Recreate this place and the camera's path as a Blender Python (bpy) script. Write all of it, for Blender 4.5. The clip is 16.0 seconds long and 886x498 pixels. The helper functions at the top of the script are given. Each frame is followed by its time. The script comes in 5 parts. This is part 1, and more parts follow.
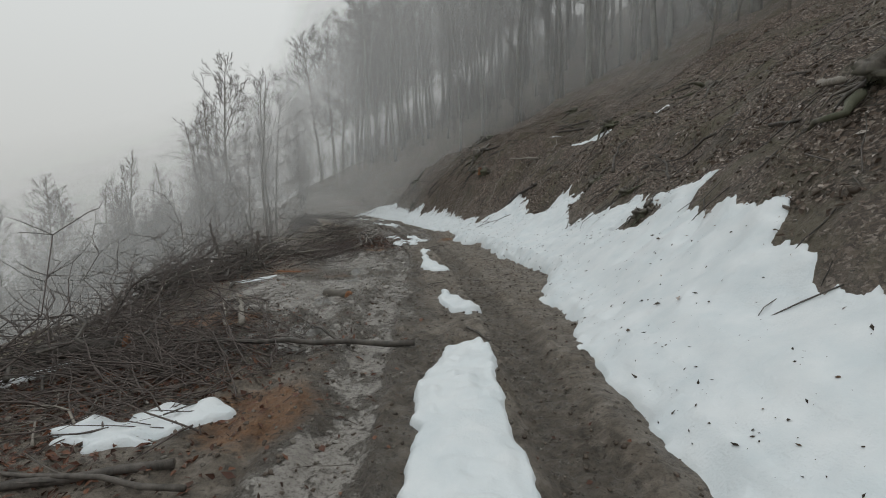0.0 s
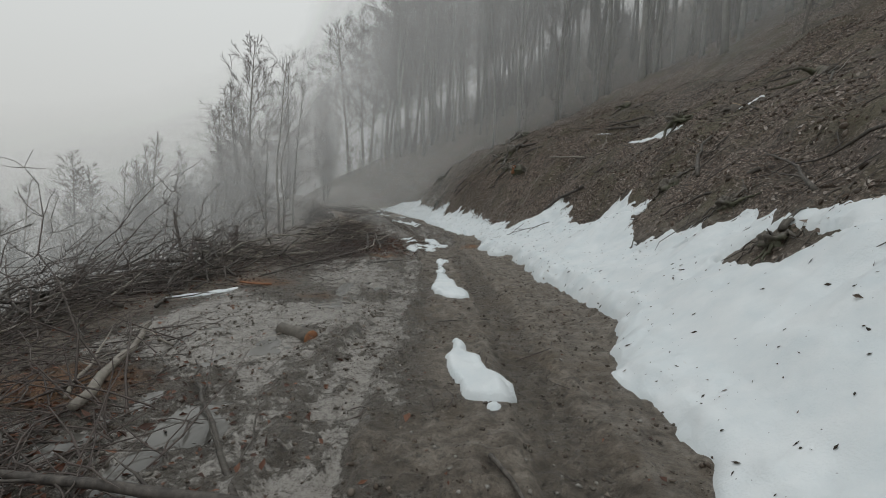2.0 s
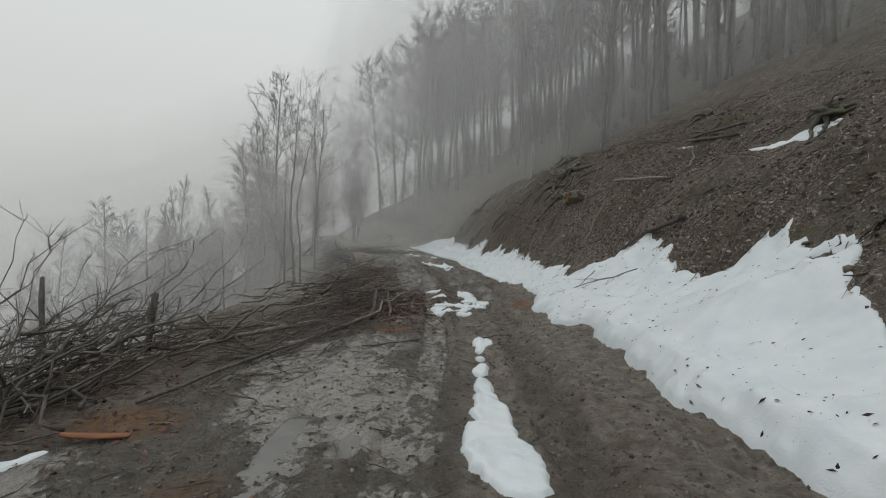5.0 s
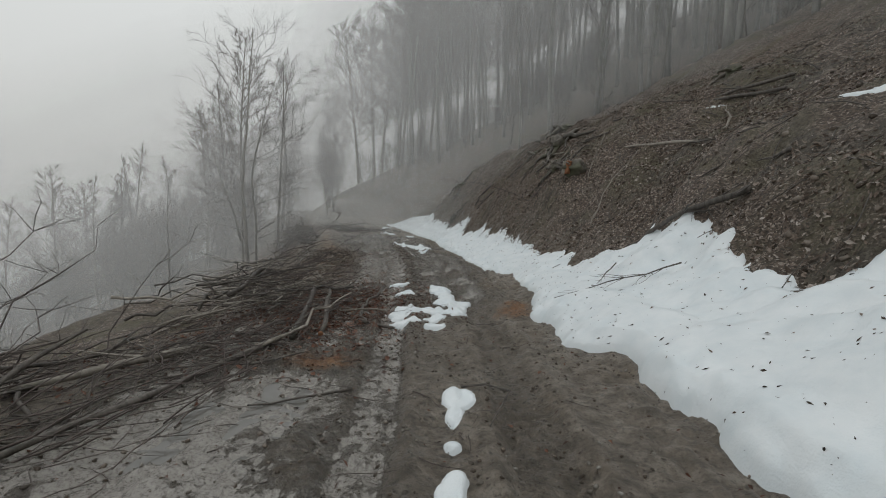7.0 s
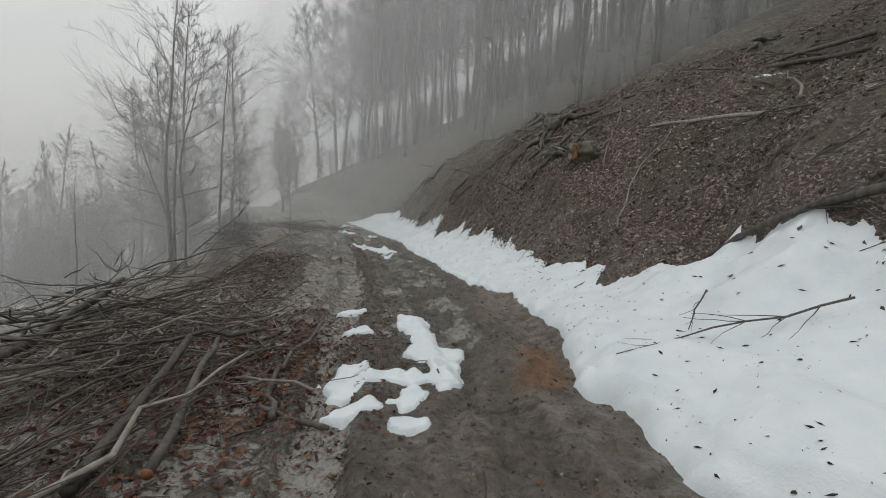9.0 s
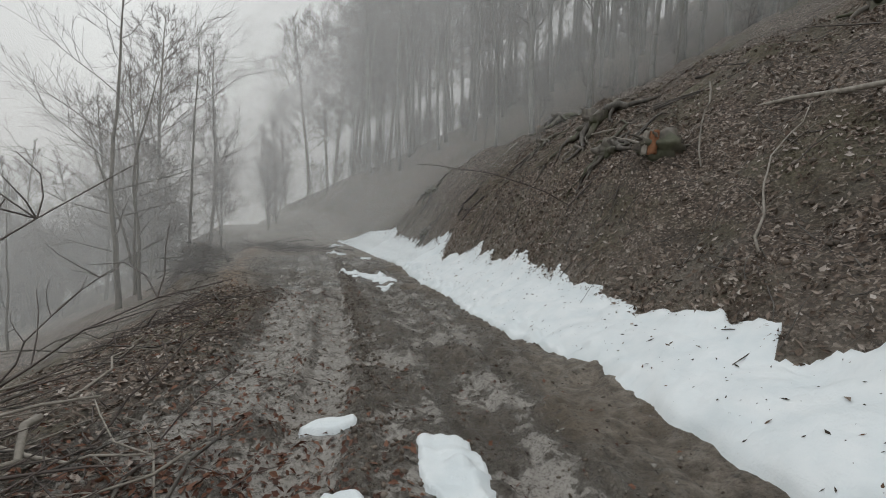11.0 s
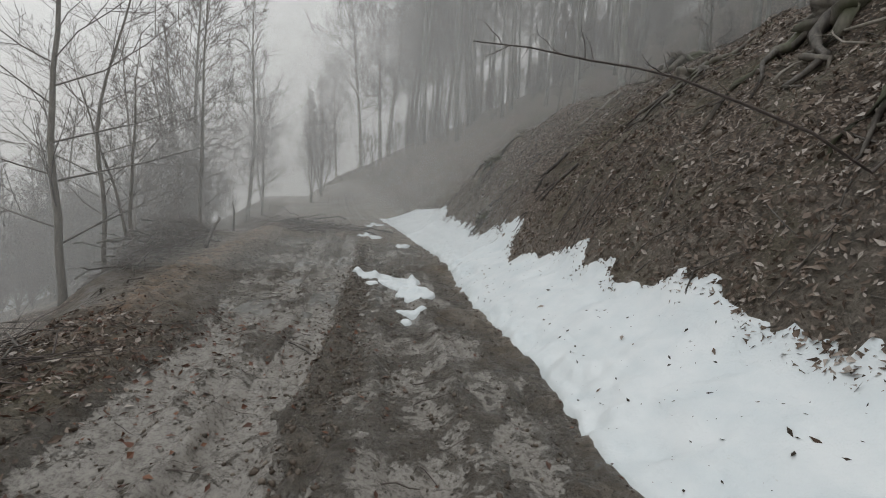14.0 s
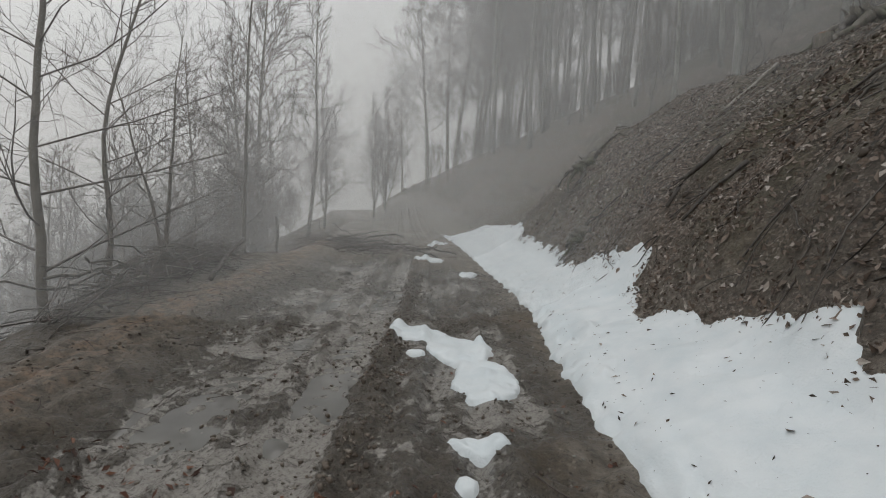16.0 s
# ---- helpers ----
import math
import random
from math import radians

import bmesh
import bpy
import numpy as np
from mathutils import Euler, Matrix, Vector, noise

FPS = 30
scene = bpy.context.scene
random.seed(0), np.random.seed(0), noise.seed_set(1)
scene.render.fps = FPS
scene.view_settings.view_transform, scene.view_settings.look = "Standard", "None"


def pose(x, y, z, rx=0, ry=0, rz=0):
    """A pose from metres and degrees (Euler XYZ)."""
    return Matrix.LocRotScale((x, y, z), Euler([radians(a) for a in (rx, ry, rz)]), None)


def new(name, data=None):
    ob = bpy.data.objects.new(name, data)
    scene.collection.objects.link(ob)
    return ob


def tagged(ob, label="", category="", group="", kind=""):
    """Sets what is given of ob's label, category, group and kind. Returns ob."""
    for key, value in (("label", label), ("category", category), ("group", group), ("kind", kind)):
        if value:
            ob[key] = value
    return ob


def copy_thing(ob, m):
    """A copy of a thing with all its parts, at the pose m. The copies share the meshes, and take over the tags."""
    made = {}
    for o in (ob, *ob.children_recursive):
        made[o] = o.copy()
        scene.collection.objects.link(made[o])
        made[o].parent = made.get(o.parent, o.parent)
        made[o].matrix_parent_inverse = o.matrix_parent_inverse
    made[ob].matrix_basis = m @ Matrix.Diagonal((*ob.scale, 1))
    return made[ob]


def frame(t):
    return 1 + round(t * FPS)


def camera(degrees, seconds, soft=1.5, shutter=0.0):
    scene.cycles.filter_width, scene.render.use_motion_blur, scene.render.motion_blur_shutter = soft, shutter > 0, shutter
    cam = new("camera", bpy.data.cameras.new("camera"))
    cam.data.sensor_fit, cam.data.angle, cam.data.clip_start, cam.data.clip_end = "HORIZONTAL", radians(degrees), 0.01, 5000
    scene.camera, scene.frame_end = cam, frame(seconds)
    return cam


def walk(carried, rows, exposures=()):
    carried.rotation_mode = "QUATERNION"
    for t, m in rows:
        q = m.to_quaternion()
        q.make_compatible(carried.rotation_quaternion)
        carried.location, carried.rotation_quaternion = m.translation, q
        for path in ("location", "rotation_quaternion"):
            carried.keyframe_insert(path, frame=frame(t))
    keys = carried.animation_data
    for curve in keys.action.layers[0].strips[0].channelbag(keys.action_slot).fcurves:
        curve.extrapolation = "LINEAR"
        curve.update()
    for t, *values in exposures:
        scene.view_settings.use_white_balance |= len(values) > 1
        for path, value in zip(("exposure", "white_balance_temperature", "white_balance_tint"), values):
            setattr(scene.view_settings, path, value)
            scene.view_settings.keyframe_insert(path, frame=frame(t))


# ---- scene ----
cam = camera(86.5, 16.0, soft=1.0)
METRES, EYE, TILT, LEAN, TURN = 24.2, 1.5, 0.0, 0.0, 0.0
ROWS = [
    (0.0, 0.0, 0.0, 0.0, -0.17, -6.08, 1.59),
    (0.5, 0.0071, 0.028, -0.0009, -6.27, -7.53, 0.09),
    (1.0, 0.0167, 0.054, -0.0004, -9.72, -6.24, -3.11),
    (1.5, 0.0115, 0.0806, -0.0007, 2.58, -6.53, -4.34),
    (2.0, 0.0033, 0.1111, 0.0003, 3.28, -6.26, -1.71),
    (2.5, -0.0032, 0.1372, 0.0056, 5.24, -6.63, 0.13),
    (3.0, 0.0, 0.1657, 0.0066, -1.13, -3.86, 1.6),
    (3.5, 0.0032, 0.1912, 0.0072, -1.42, -2.33, -0.11),
    (4.0, 0.0005, 0.2188, 0.0046, 1.15, -3.57, 0.03),
    (4.5, -0.0031, 0.2496, 0.0049, 6.29, -3.57, 0.15),
    (5.0, -0.0074, 0.2799, 0.0049, 7.64, -2.1, -0.05),
    (7.5, -0.0151, 0.4313, 0.0042, 5.12, -5.29, -0.95),
    (8.0, -0.0212, 0.4628, 0.0024, 5.59, -5.29, -1.75),
    (8.5, -0.0273, 0.4952, 0.0007, 5.26, -4.16, -2.5),
    (9.0, -0.0299, 0.5299, 0.0003, 1.32, -5.06, -1.47),
    (9.5, -0.0393, 0.5615, 0.0001, 3.07, -2.78, -3.5),
    (12.0, -0.0551, 0.723, -0.0003, -0.9, -4.53, 0.67),
    (12.5, -0.0571, 0.7564, -0.0001, 1.86, -7.24, -0.83),
    (13.0, -0.0562, 0.7912, -0.0006, 2.1, -9.22, -0.63),
    (13.5, -0.0589, 0.825, -0.0007, 5.86, -7.45, -3.47),
    (14.0, -0.0639, 0.8576, 0.0011, 7.26, -6.02, -2.89),
    (14.5, -0.0707, 0.8903, 0.0037, 10.01, -4.7, -3.93),
    (15.0, -0.0764, 0.9227, 0.0039, 10.3, -3.01, -1.55),
    (15.5, -0.0791, 0.955, 0.0049, 12.22, -3.92, -0.85),
    (16.0, -0.0893, 0.9839, 0.0037, 15.46, -4.87, -2.74),
]
walk(cam, [(t, pose(0, 0, EYE, TILT, LEAN, TURN) @ pose(METRES * x, METRES * y, METRES * z, 90 + pitch, roll, yaw)) for t, x, y, z, yaw, pitch, roll in ROWS], exposures=[(0.0, 0.03, 6480, 9.0), (5.0, 0.02, 6480, 9.0), (9.0, 0.2, 6500, 10.0), (12.5, 0.37, 6520, 10.5), (16.0, 0.2, 6560, 11.5)])

# ---- light: overcast sky above thin fog ----
SUN_EL, SUN_AZ = 52.0, 150.0
world = bpy.data.worlds.new("overcast")
scene.world = world
world.use_nodes = True
wn, wl = world.node_tree.nodes, world.node_tree.links
sky = wn.new("ShaderNodeTexSky")
sky.sky_type, sky.sun_disc = "NISHITA", False
sky.sun_elevation, sky.sun_rotation = radians(SUN_EL), radians(SUN_AZ)
sky.air_density, sky.dust_density, sky.ozone_density = 1.0, 6.0, 1.0
grey = wn.new("ShaderNodeHueSaturation")
grey.inputs["Saturation"].default_value = 0.10
grey.inputs["Value"].default_value = 0.07
wl.new(sky.outputs[0], grey.inputs["Color"])
# cloud deck: brighter towards the zenith than at the horizon
tc = wn.new("ShaderNodeTexCoord")
sep = wn.new("ShaderNodeSeparateXYZ")
wl.new(tc.outputs["Generated"], sep.inputs[0])
ramp = wn.new("ShaderNodeMapRange")
ramp.inputs["From Min"].default_value, ramp.inputs["From Max"].default_value = -0.05, 0.9
ramp.inputs["To Min"].default_value, ramp.inputs["To Max"].default_value = 0.56, 1.0
wl.new(sep.outputs["Z"], ramp.inputs["Value"])
deck = wn.new("ShaderNodeMix")
deck.data_type, deck.blend_type = "RGBA", "MULTIPLY"
deck.inputs["Factor"].default_value = 1.0
tint = wn.new("ShaderNodeValToRGB")
tint.color_ramp.elements[0].position, tint.color_ramp.elements[0].color = 0.1, (0.985, 0.995, 0.972, 1)
tint.color_ramp.elements[1].position, tint.color_ramp.elements[1].color = 0.75, (0.95, 1.0, 1.015, 1)
wl.new(sep.outputs["Z"], tint.inputs[0])
wl.new(tint.outputs[0], deck.inputs["A"])
wl.new(ramp.outputs[0], deck.inputs["B"])
both = wn.new("ShaderNodeMix")
both.data_type = "RGBA"
both.inputs["Factor"].default_value = 0.88
wl.new(grey.outputs[0], both.inputs["A"])
wl.new(deck.outputs["Result"], both.inputs["B"])
wl.new(both.outputs["Result"], wn["Background"].inputs["Color"])
wn["Background"].inputs["Strength"].default_value = 1.0

sun_data = bpy.data.lights.new("sun", "SUN")
sun_data.energy, sun_data.angle, sun_data.color = 0.5, radians(30), (1.0, 0.98, 0.95)
sun = new("sun", sun_data)
sun.matrix_world = pose(0, 0, 60, 90 - SUN_EL, 0, SUN_AZ)

# ---- materials ----
def material(name, rough=0.8, spec=0.3):
    m = bpy.data.materials.new(name)
    m.use_nodes = True
    b = m.node_tree.nodes["Principled BSDF"]
    b.inputs["Roughness"].default_value = rough
    b.inputs["Specular IOR Level"].default_value = spec
    return m, m.node_tree.nodes, m.node_tree.links, b


def noise_node(n, l, scale, detail=4.0, rough=0.6, coords="Object", stretch=None):
    t = n.new("ShaderNodeTexCoord")
    k = n.new("ShaderNodeTexNoise")
    k.inputs["Scale"].default_value, k.inputs["Detail"].default_value, k.inputs["Roughness"].default_value = scale, detail, rough
    if stretch:
        mp = n.new("ShaderNodeMapping")
        mp.inputs["Scale"].default_value = stretch
        l.new(t.outputs[coords], mp.inputs[0])
        l.new(mp.outputs[0], k.inputs["Vector"])
    else:
        l.new(t.outputs[coords], k.inputs["Vector"])
    return k.outputs["Fac"]


def ramp_node(n, l, fac, stops):
    r = n.new("ShaderNodeValToRGB")
    e = r.color_ramp.elements
    while len(e) < len(stops):
        e.new(0.5)
    for i, (at, c) in enumerate(stops):
        e[i].position, e[i].color = at, (*c, 1) if len(c) == 3 else c
    l.new(fac, r.inputs[0])
    return r.outputs[0]


def mix_node(n, l, fac, a, b, blend="MIX"):
    m = n.new("ShaderNodeMix")
    m.data_type, m.blend_type = "RGBA", blend
    for key, v in (("Factor", fac), ("A", a), ("B", b)):
        if isinstance(v, (int, float)):
            m.inputs[key].default_value = v
        elif isinstance(v, tuple):
            m.inputs[key].default_value = (*v, 1)
        else:
            l.new(v, m.inputs[key])
    return m.outputs["Result"]


def math_node(n, l, op, a, b=0.0, clamp=False):
    m = n.new("ShaderNodeMath")
    m.operation, m.use_clamp = op, clamp
    for i, v in enumerate((a, b)):
        if isinstance(v, (int, float)):
            m.inputs[i].default_value = v
        else:
            l.new(v, m.inputs[i])
    return m.outputs[0]


def bump_node(n, l, b, height, strength, distance):
    k = n.new("ShaderNodeBump")
    k.inputs["Strength"].default_value, k.inputs["Distance"].default_value = strength, distance
    l.new(height, k.inputs["Height"])
    l.new(k.outputs[0], b.inputs["Normal"])


def ground_material():
    m, n, l, b = material("forest_soil_and_mud", 0.6, 0.5)
    zone = n.new("ShaderNodeAttribute")
    zone.attribute_name = "zone"
    sep3 = n.new("ShaderNodeSeparateColor")
    l.new(zone.outputs["Color"], sep3.inputs[0])
    litter, wet, clay = sep3.outputs[0], sep3.outputs[1], sep3.outputs[2]
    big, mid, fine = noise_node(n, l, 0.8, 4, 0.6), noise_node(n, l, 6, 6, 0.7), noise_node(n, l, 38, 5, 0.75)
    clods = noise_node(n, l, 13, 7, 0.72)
    # mud
    mud = ramp_node(n, l, mid, [(0.36, (0.11, 0.090, 0.070)), (0.5, (0.205, 0.172, 0.138)), (0.64, (0.325, 0.28, 0.232))])
    mud = mix_node(n, l, ramp_node(n, l, big, [(0.5, (0, 0, 0)), (0.66, (0.5, 0.5, 0.5))]), mud, (0.135, 0.098, 0.060))
    # dead leaves: small flat pieces, each of its own brown
    tx = n.new("ShaderNodeTexCoord")
    warp = n.new("ShaderNodeMapping")
    warp.inputs["Scale"].default_value = (1.0, 1.0, 1.6)
    bend = n.new("ShaderNodeVectorMath")
    bend.operation = "MULTIPLY_ADD"
    wob = n.new("ShaderNodeTexNoise")
    wob.inputs["Scale"].default_value = 9.0
    l.new(tx.outputs["Object"], wob.inputs["Vector"])
    l.new(wob.outputs["Color"], bend.inputs[0])
    bend.inputs[1].default_value = (0.12, 0.12, 0.12)
    l.new(tx.outputs["Object"], bend.inputs[2])
    l.new(bend.outputs[0], warp.inputs[0])
    vor = n.new("ShaderNodeTexVoronoi")
    vor.inputs["Scale"].default_value, vor.inputs["Randomness"].default_value = 32.0, 1.0
    l.new(warp.outputs[0], vor.inputs["Vector"])
    cell = n.new("ShaderNodeSeparateColor")
    l.new(vor.outputs["Color"], cell.inputs[0])
    leaves = ramp_node(n, l, cell.outputs[0], [(0.0, (0.040, 0.030, 0.023)), (0.45, (0.115, 0.083, 0.064)), (0.78, (0.21, 0.155, 0.122)), (0.97, (0.44, 0.37, 0.315))])
    soil = ramp_node(n, l, mid, [(0.34, (0.046, 0.040, 0.032)), (0.52, (0.115, 0.098, 0.077)), (0.68, (0.205, 0.178, 0.142))])
    soil = mix_node(n, l, ramp_node(n, l, big, [(0.40, (0, 0, 0)), (0.58, (0.85, 0.85, 0.85))]), soil, (0.125, 0.108, 0.062))
    cover = noise_node(n, l, 0.55, 6, 0.68)
    soil = mix_node(n, l, ramp_node(n, l, cover, [(0.42, (0.1, 0.1, 0.1)), (0.54, (0.92, 0.92, 0.92))]), soil, leaves)
    slurry = ramp_node(n, l, fine, [(0.3, (0.17, 0.154, 0.136)), (0.7, (0.265, 0.245, 0.22))])
    orange = ramp_node(n, l, mid, [(0.3, (0.165, 0.080, 0.038)), (0.7, (0.30, 0.165, 0.082))])
    c = mix_node(n, l, litter, mud, soil)
    edge = math_node(n, l, "ADD", clay, math_node(n, l, "MULTIPLY", math_node(n, l, "SUBTRACT", mid, 0.5), 0.9))
    c = mix_node(n, l, ramp_node(n, l, edge, [(0.35, (0, 0, 0)), (0.65, (1, 1, 1))]), c, orange)
    rag = math_node(n, l, "ADD", math_node(n, l, "MULTIPLY", math_node(n, l, "SUBTRACT", mid, 0.5), 0.9), math_node(n, l, "MULTIPLY", math_node(n, l, "SUBTRACT", clods, 0.5), -1.3))
    wmask = ramp_node(n, l, math_node(n, l, "ADD", wet, math_node(n, l, "MULTIPLY", rag, 0.9)), [(0.14, (0, 0, 0)), (0.54, (1, 1, 1))])
    c = mix_node(n, l, wmask, c, slurry)
    # recess shade painted into the colour as dark pits, then pale crumbs
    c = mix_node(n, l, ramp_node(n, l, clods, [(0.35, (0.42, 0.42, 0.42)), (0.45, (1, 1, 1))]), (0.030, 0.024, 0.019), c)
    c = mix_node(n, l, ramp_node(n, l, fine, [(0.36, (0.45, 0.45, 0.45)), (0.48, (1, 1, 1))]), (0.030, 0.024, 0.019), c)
    c = mix_node(n, l, ramp_node(n, l, fine, [(0.64, (0, 0, 0)), (0.72, (0.55, 0.55, 0.55))]), c, (0.33, 0.295, 0.25))
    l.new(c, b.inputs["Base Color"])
    rr = n.new("ShaderNodeMapRange")
    rr.inputs["To Min"].default_value, rr.inputs["To Max"].default_value = 0.45, 0.1
    l.new(wmask, rr.inputs["Value"])
    dry = math_node(n, l, "MULTIPLY", litter, 0.3)
    l.new(math_node(n, l, "ADD", rr.outputs[0], dry), b.inputs["Roughness"])
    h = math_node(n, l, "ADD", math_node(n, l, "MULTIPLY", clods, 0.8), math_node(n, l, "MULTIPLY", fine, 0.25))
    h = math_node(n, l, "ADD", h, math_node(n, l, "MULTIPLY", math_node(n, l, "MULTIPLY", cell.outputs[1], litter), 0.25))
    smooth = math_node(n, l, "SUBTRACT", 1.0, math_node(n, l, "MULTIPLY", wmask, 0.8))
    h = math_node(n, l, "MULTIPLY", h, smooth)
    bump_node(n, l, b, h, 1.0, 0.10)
    return m


def snow_material():
    m, n, l, b = material("old_wet_snow", 0.55, 0.3)
    a, f = noise_node(n, l, 3.0, 4), noise_node(n, l, 60, 3, 0.7)
    c = ramp_node(n, l, a, [(0.3, (0.60, 0.645, 0.665)), (0.65, (0.69, 0.715, 0.725))])
    dirt = noise_node(n, l, 11, 6, 0.75)
    c = mix_node(n, l, ramp_node(n, l, dirt, [(0.66, (0, 0, 0)), (0.8, (0.55, 0.55, 0.55))]), c, (0.42, 0.39, 0.34))
    l.new(c, b.inputs["Base Color"])
    b.inputs["Subsurface Weight"].default_value = 0.0
    h = math_node(n, l, "ADD", a, math_node(n, l, "MULTIPLY", f, 0.25))
    bump_node(n, l, b, h, 0.5, 0.05)
    return m


def bark_material(name, dark, light, scale=9.0, moss=0.0):
    m, n, l, b = material(name, 0.6, 0.35)
    a = noise_node(n, l, scale, 5, 0.65, stretch=(1, 1, 0.25))
    g = noise_node(n, l, 1.1, 3)
    c = ramp_node(n, l, a, [(0.3, dark), (0.7, light)])
    info = n.new("ShaderNodeObjectInfo")
    c = mix_node(n, l, math_node(n, l, "MULTIPLY", info.outputs["Random"], 0.35), c, tuple(v * 0.55 for v in dark))
    if moss:
        c = mix_node(n, l, ramp_node(n, l, g, [(0.5, (0, 0, 0)), (0.62, (moss, moss, moss))]), c, (0.060, 0.072, 0.030))
    l.new(c, b.inputs["Base Color"])
    bump_node(n, l, b, a, 0.7, 0.02)
    return m


def island_material(name, stops, rough=0.75, spec=0.25):
    m, n, l, b = material(name, rough, spec)
    g = n.new("ShaderNodeNewGeometry")
    c = ramp_node(n, l, g.outputs["Random Per Island"], stops)
    f = noise_node(n, l, 80, 3)
    c = mix_node(n, l, math_node(n, l, "MULTIPLY", f, 0.6), c, (0.02, 0.015, 0.01))
    l.new(c, b.inputs["Base Color"])
    return m


def cutwood_material(name, core, rim):
    m, n, l, b = material(name, 0.7, 0.25)
    a = noise_node(n, l, 14, 4, 0.6)
    c = ramp_node(n, l, a, [(0.3, core), (0.7, rim)])
    l.new(c, b.inputs["Base Color"])
    bump_node(n, l, b, a, 0.4, 0.01)
    return m


def water_material():
    m, n, l, b = material("muddy_water", 0.06, 0.5)
    a = noise_node(n, l, 2.0, 3)
    l.new(ramp_node(n, l, a, [(0.3, (0.085, 0.08, 0.072)), (0.7, (0.14, 0.133, 0.12))]), b.inputs["Base Color"])
    bump_node(n, l, b, noise_node(n, l, 25, 2), 0.06, 0.01)
    return m


def fog_material(name, thickness, foot):
    """Droplets in the air: part lets the view through, part scatters the light that falls on it."""
    m = bpy.data.materials.new(name)
    m.use_nodes = True
    n, l = m.node_tree.nodes, m.node_tree.links
    n.remove(n["Principled BSDF"])
    uv = n.new("ShaderNodeUVMap")
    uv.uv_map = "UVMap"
    s = n.new("ShaderNodeSeparateXYZ")
    l.new(uv.outputs[0], s.inputs[0])
    g = noise_node(n, l, 0.07, 3, 0.5)
    wisps = n.new("ShaderNodeMapRange")
    wisps.inputs["From Min"].default_value, wisps.inputs["From Max"].default_value = 0.3, 0.7
    wisps.inputs["To Min"].default_value, wisps.inputs["To Max"].default_value = 0.75, 1.15
    l.new(g, wisps.inputs["Value"])
    a = ramp_node(n, l, s.outputs[1], [(0.0, (0, 0, 0)), (foot, (1, 1, 1)), (foot + 0.34, (1, 1, 1)), (1.0, (0, 0, 0))])
    ends = ramp_node(n, l, s.outputs[0], [(0.0, (0, 0, 0)), (0.12, (1, 1, 1)), (0.9, (1, 1, 1)), (1.0, (0, 0, 0))])
    a = math_node(n, l, "MULTIPLY", a, ends)
    a = math_node(n, l, "MULTIPLY", math_node(n, l, "MULTIPLY", a, wisps.outputs[0]), thickness, True)
    d, t, e = n.new("ShaderNodeBsdfDiffuse"), n.new("ShaderNodeBsdfTranslucent"), n.new("ShaderNodeBsdfTransparent")
    for k in (d, t):
        k.inputs["Color"].default_value = (0.85, 0.86, 0.855, 1)
    half = n.new("ShaderNodeMixShader")
    l.new(d.outputs[0], half.inputs[1])
    l.new(t.outputs[0], half.inputs[2])
    out = n.new("ShaderNodeMixShader")
    l.new(a, out.inputs[0])
    l.new(e.outputs[0], out.inputs[1])
    l.new(half.outputs[0], out.inputs[2])
    l.new(out.outputs[0], n["Material Output"].inputs[0])
    return m


GROUND, SNOW, WATER = ground_material(), snow_material(), water_material()
BARK_PALE = bark_material("pale_beech_bark", (0.13, 0.125, 0.115), (0.30, 0.295, 0.275), 4.0, 0.35)
BARK = bark_material("grey_brown_bark", (0.075, 0.063, 0.052), (0.17, 0.15, 0.125), 7.0, 0.25)
TWIG = bark_material("thin_twig_bark", (0.055, 0.043, 0.038), (0.125, 0.10, 0.088), 12.0)
BRANCH = bark_material("weathered_branch_bark", (0.034, 0.029, 0.026), (0.15, 0.131, 0.113), 16.0, 0.08)
BRANCH_PALE = bark_material("pale_peeled_branch", (0.16, 0.14, 0.115), (0.33, 0.30, 0.26), 14.0)
CUT = cutwood_material("fresh_cut_wood", (0.17, 0.072, 0.038), (0.27, 0.13, 0.066))
CUT_PALE = cutwood_material("pale_cut_wood", (0.38, 0.27, 0.16), (0.52, 0.40, 0.27))
ROOT = bark_material("mossy_root_bark", (0.055, 0.048, 0.040), (0.18, 0.158, 0.132), 10.0, 0.55)
STONE = island_material("small_stones", [(0.0, (0.10, 0.085, 0.07)), (0.6, (0.20, 0.18, 0.155)), (1.0, (0.36, 0.34, 0.31))])
CLOD = island_material("mud_clods", [(0.0, (0.06, 0.045, 0.034)), (0.6, (0.13, 0.10, 0.078)), (1.0, (0.24, 0.20, 0.165))], 0.35)
LEAF = island_material("fallen_beech_leaves", [(0.0, (0.070, 0.050, 0.038)), (0.4, (0.165, 0.119, 0.091)), (0.75, (0.31, 0.245, 0.20)), (1.0, (0.58, 0.52, 0.47))], 0.5)
LEAF_RED = island_material("reddish_wet_leaves", [(0.0, (0.045, 0.020, 0.013)), (0.5, (0.12, 0.045, 0.026)), (1.0, (0.22, 0.10, 0.058))], 0.5)
DEBRIS = island_material("dark_bark_crumbs", [(0.0, (0.018, 0.014, 0.011)), (0.8, (0.06, 0.042, 0.03)), (1.0, (0.16, 0.085, 0.045))])

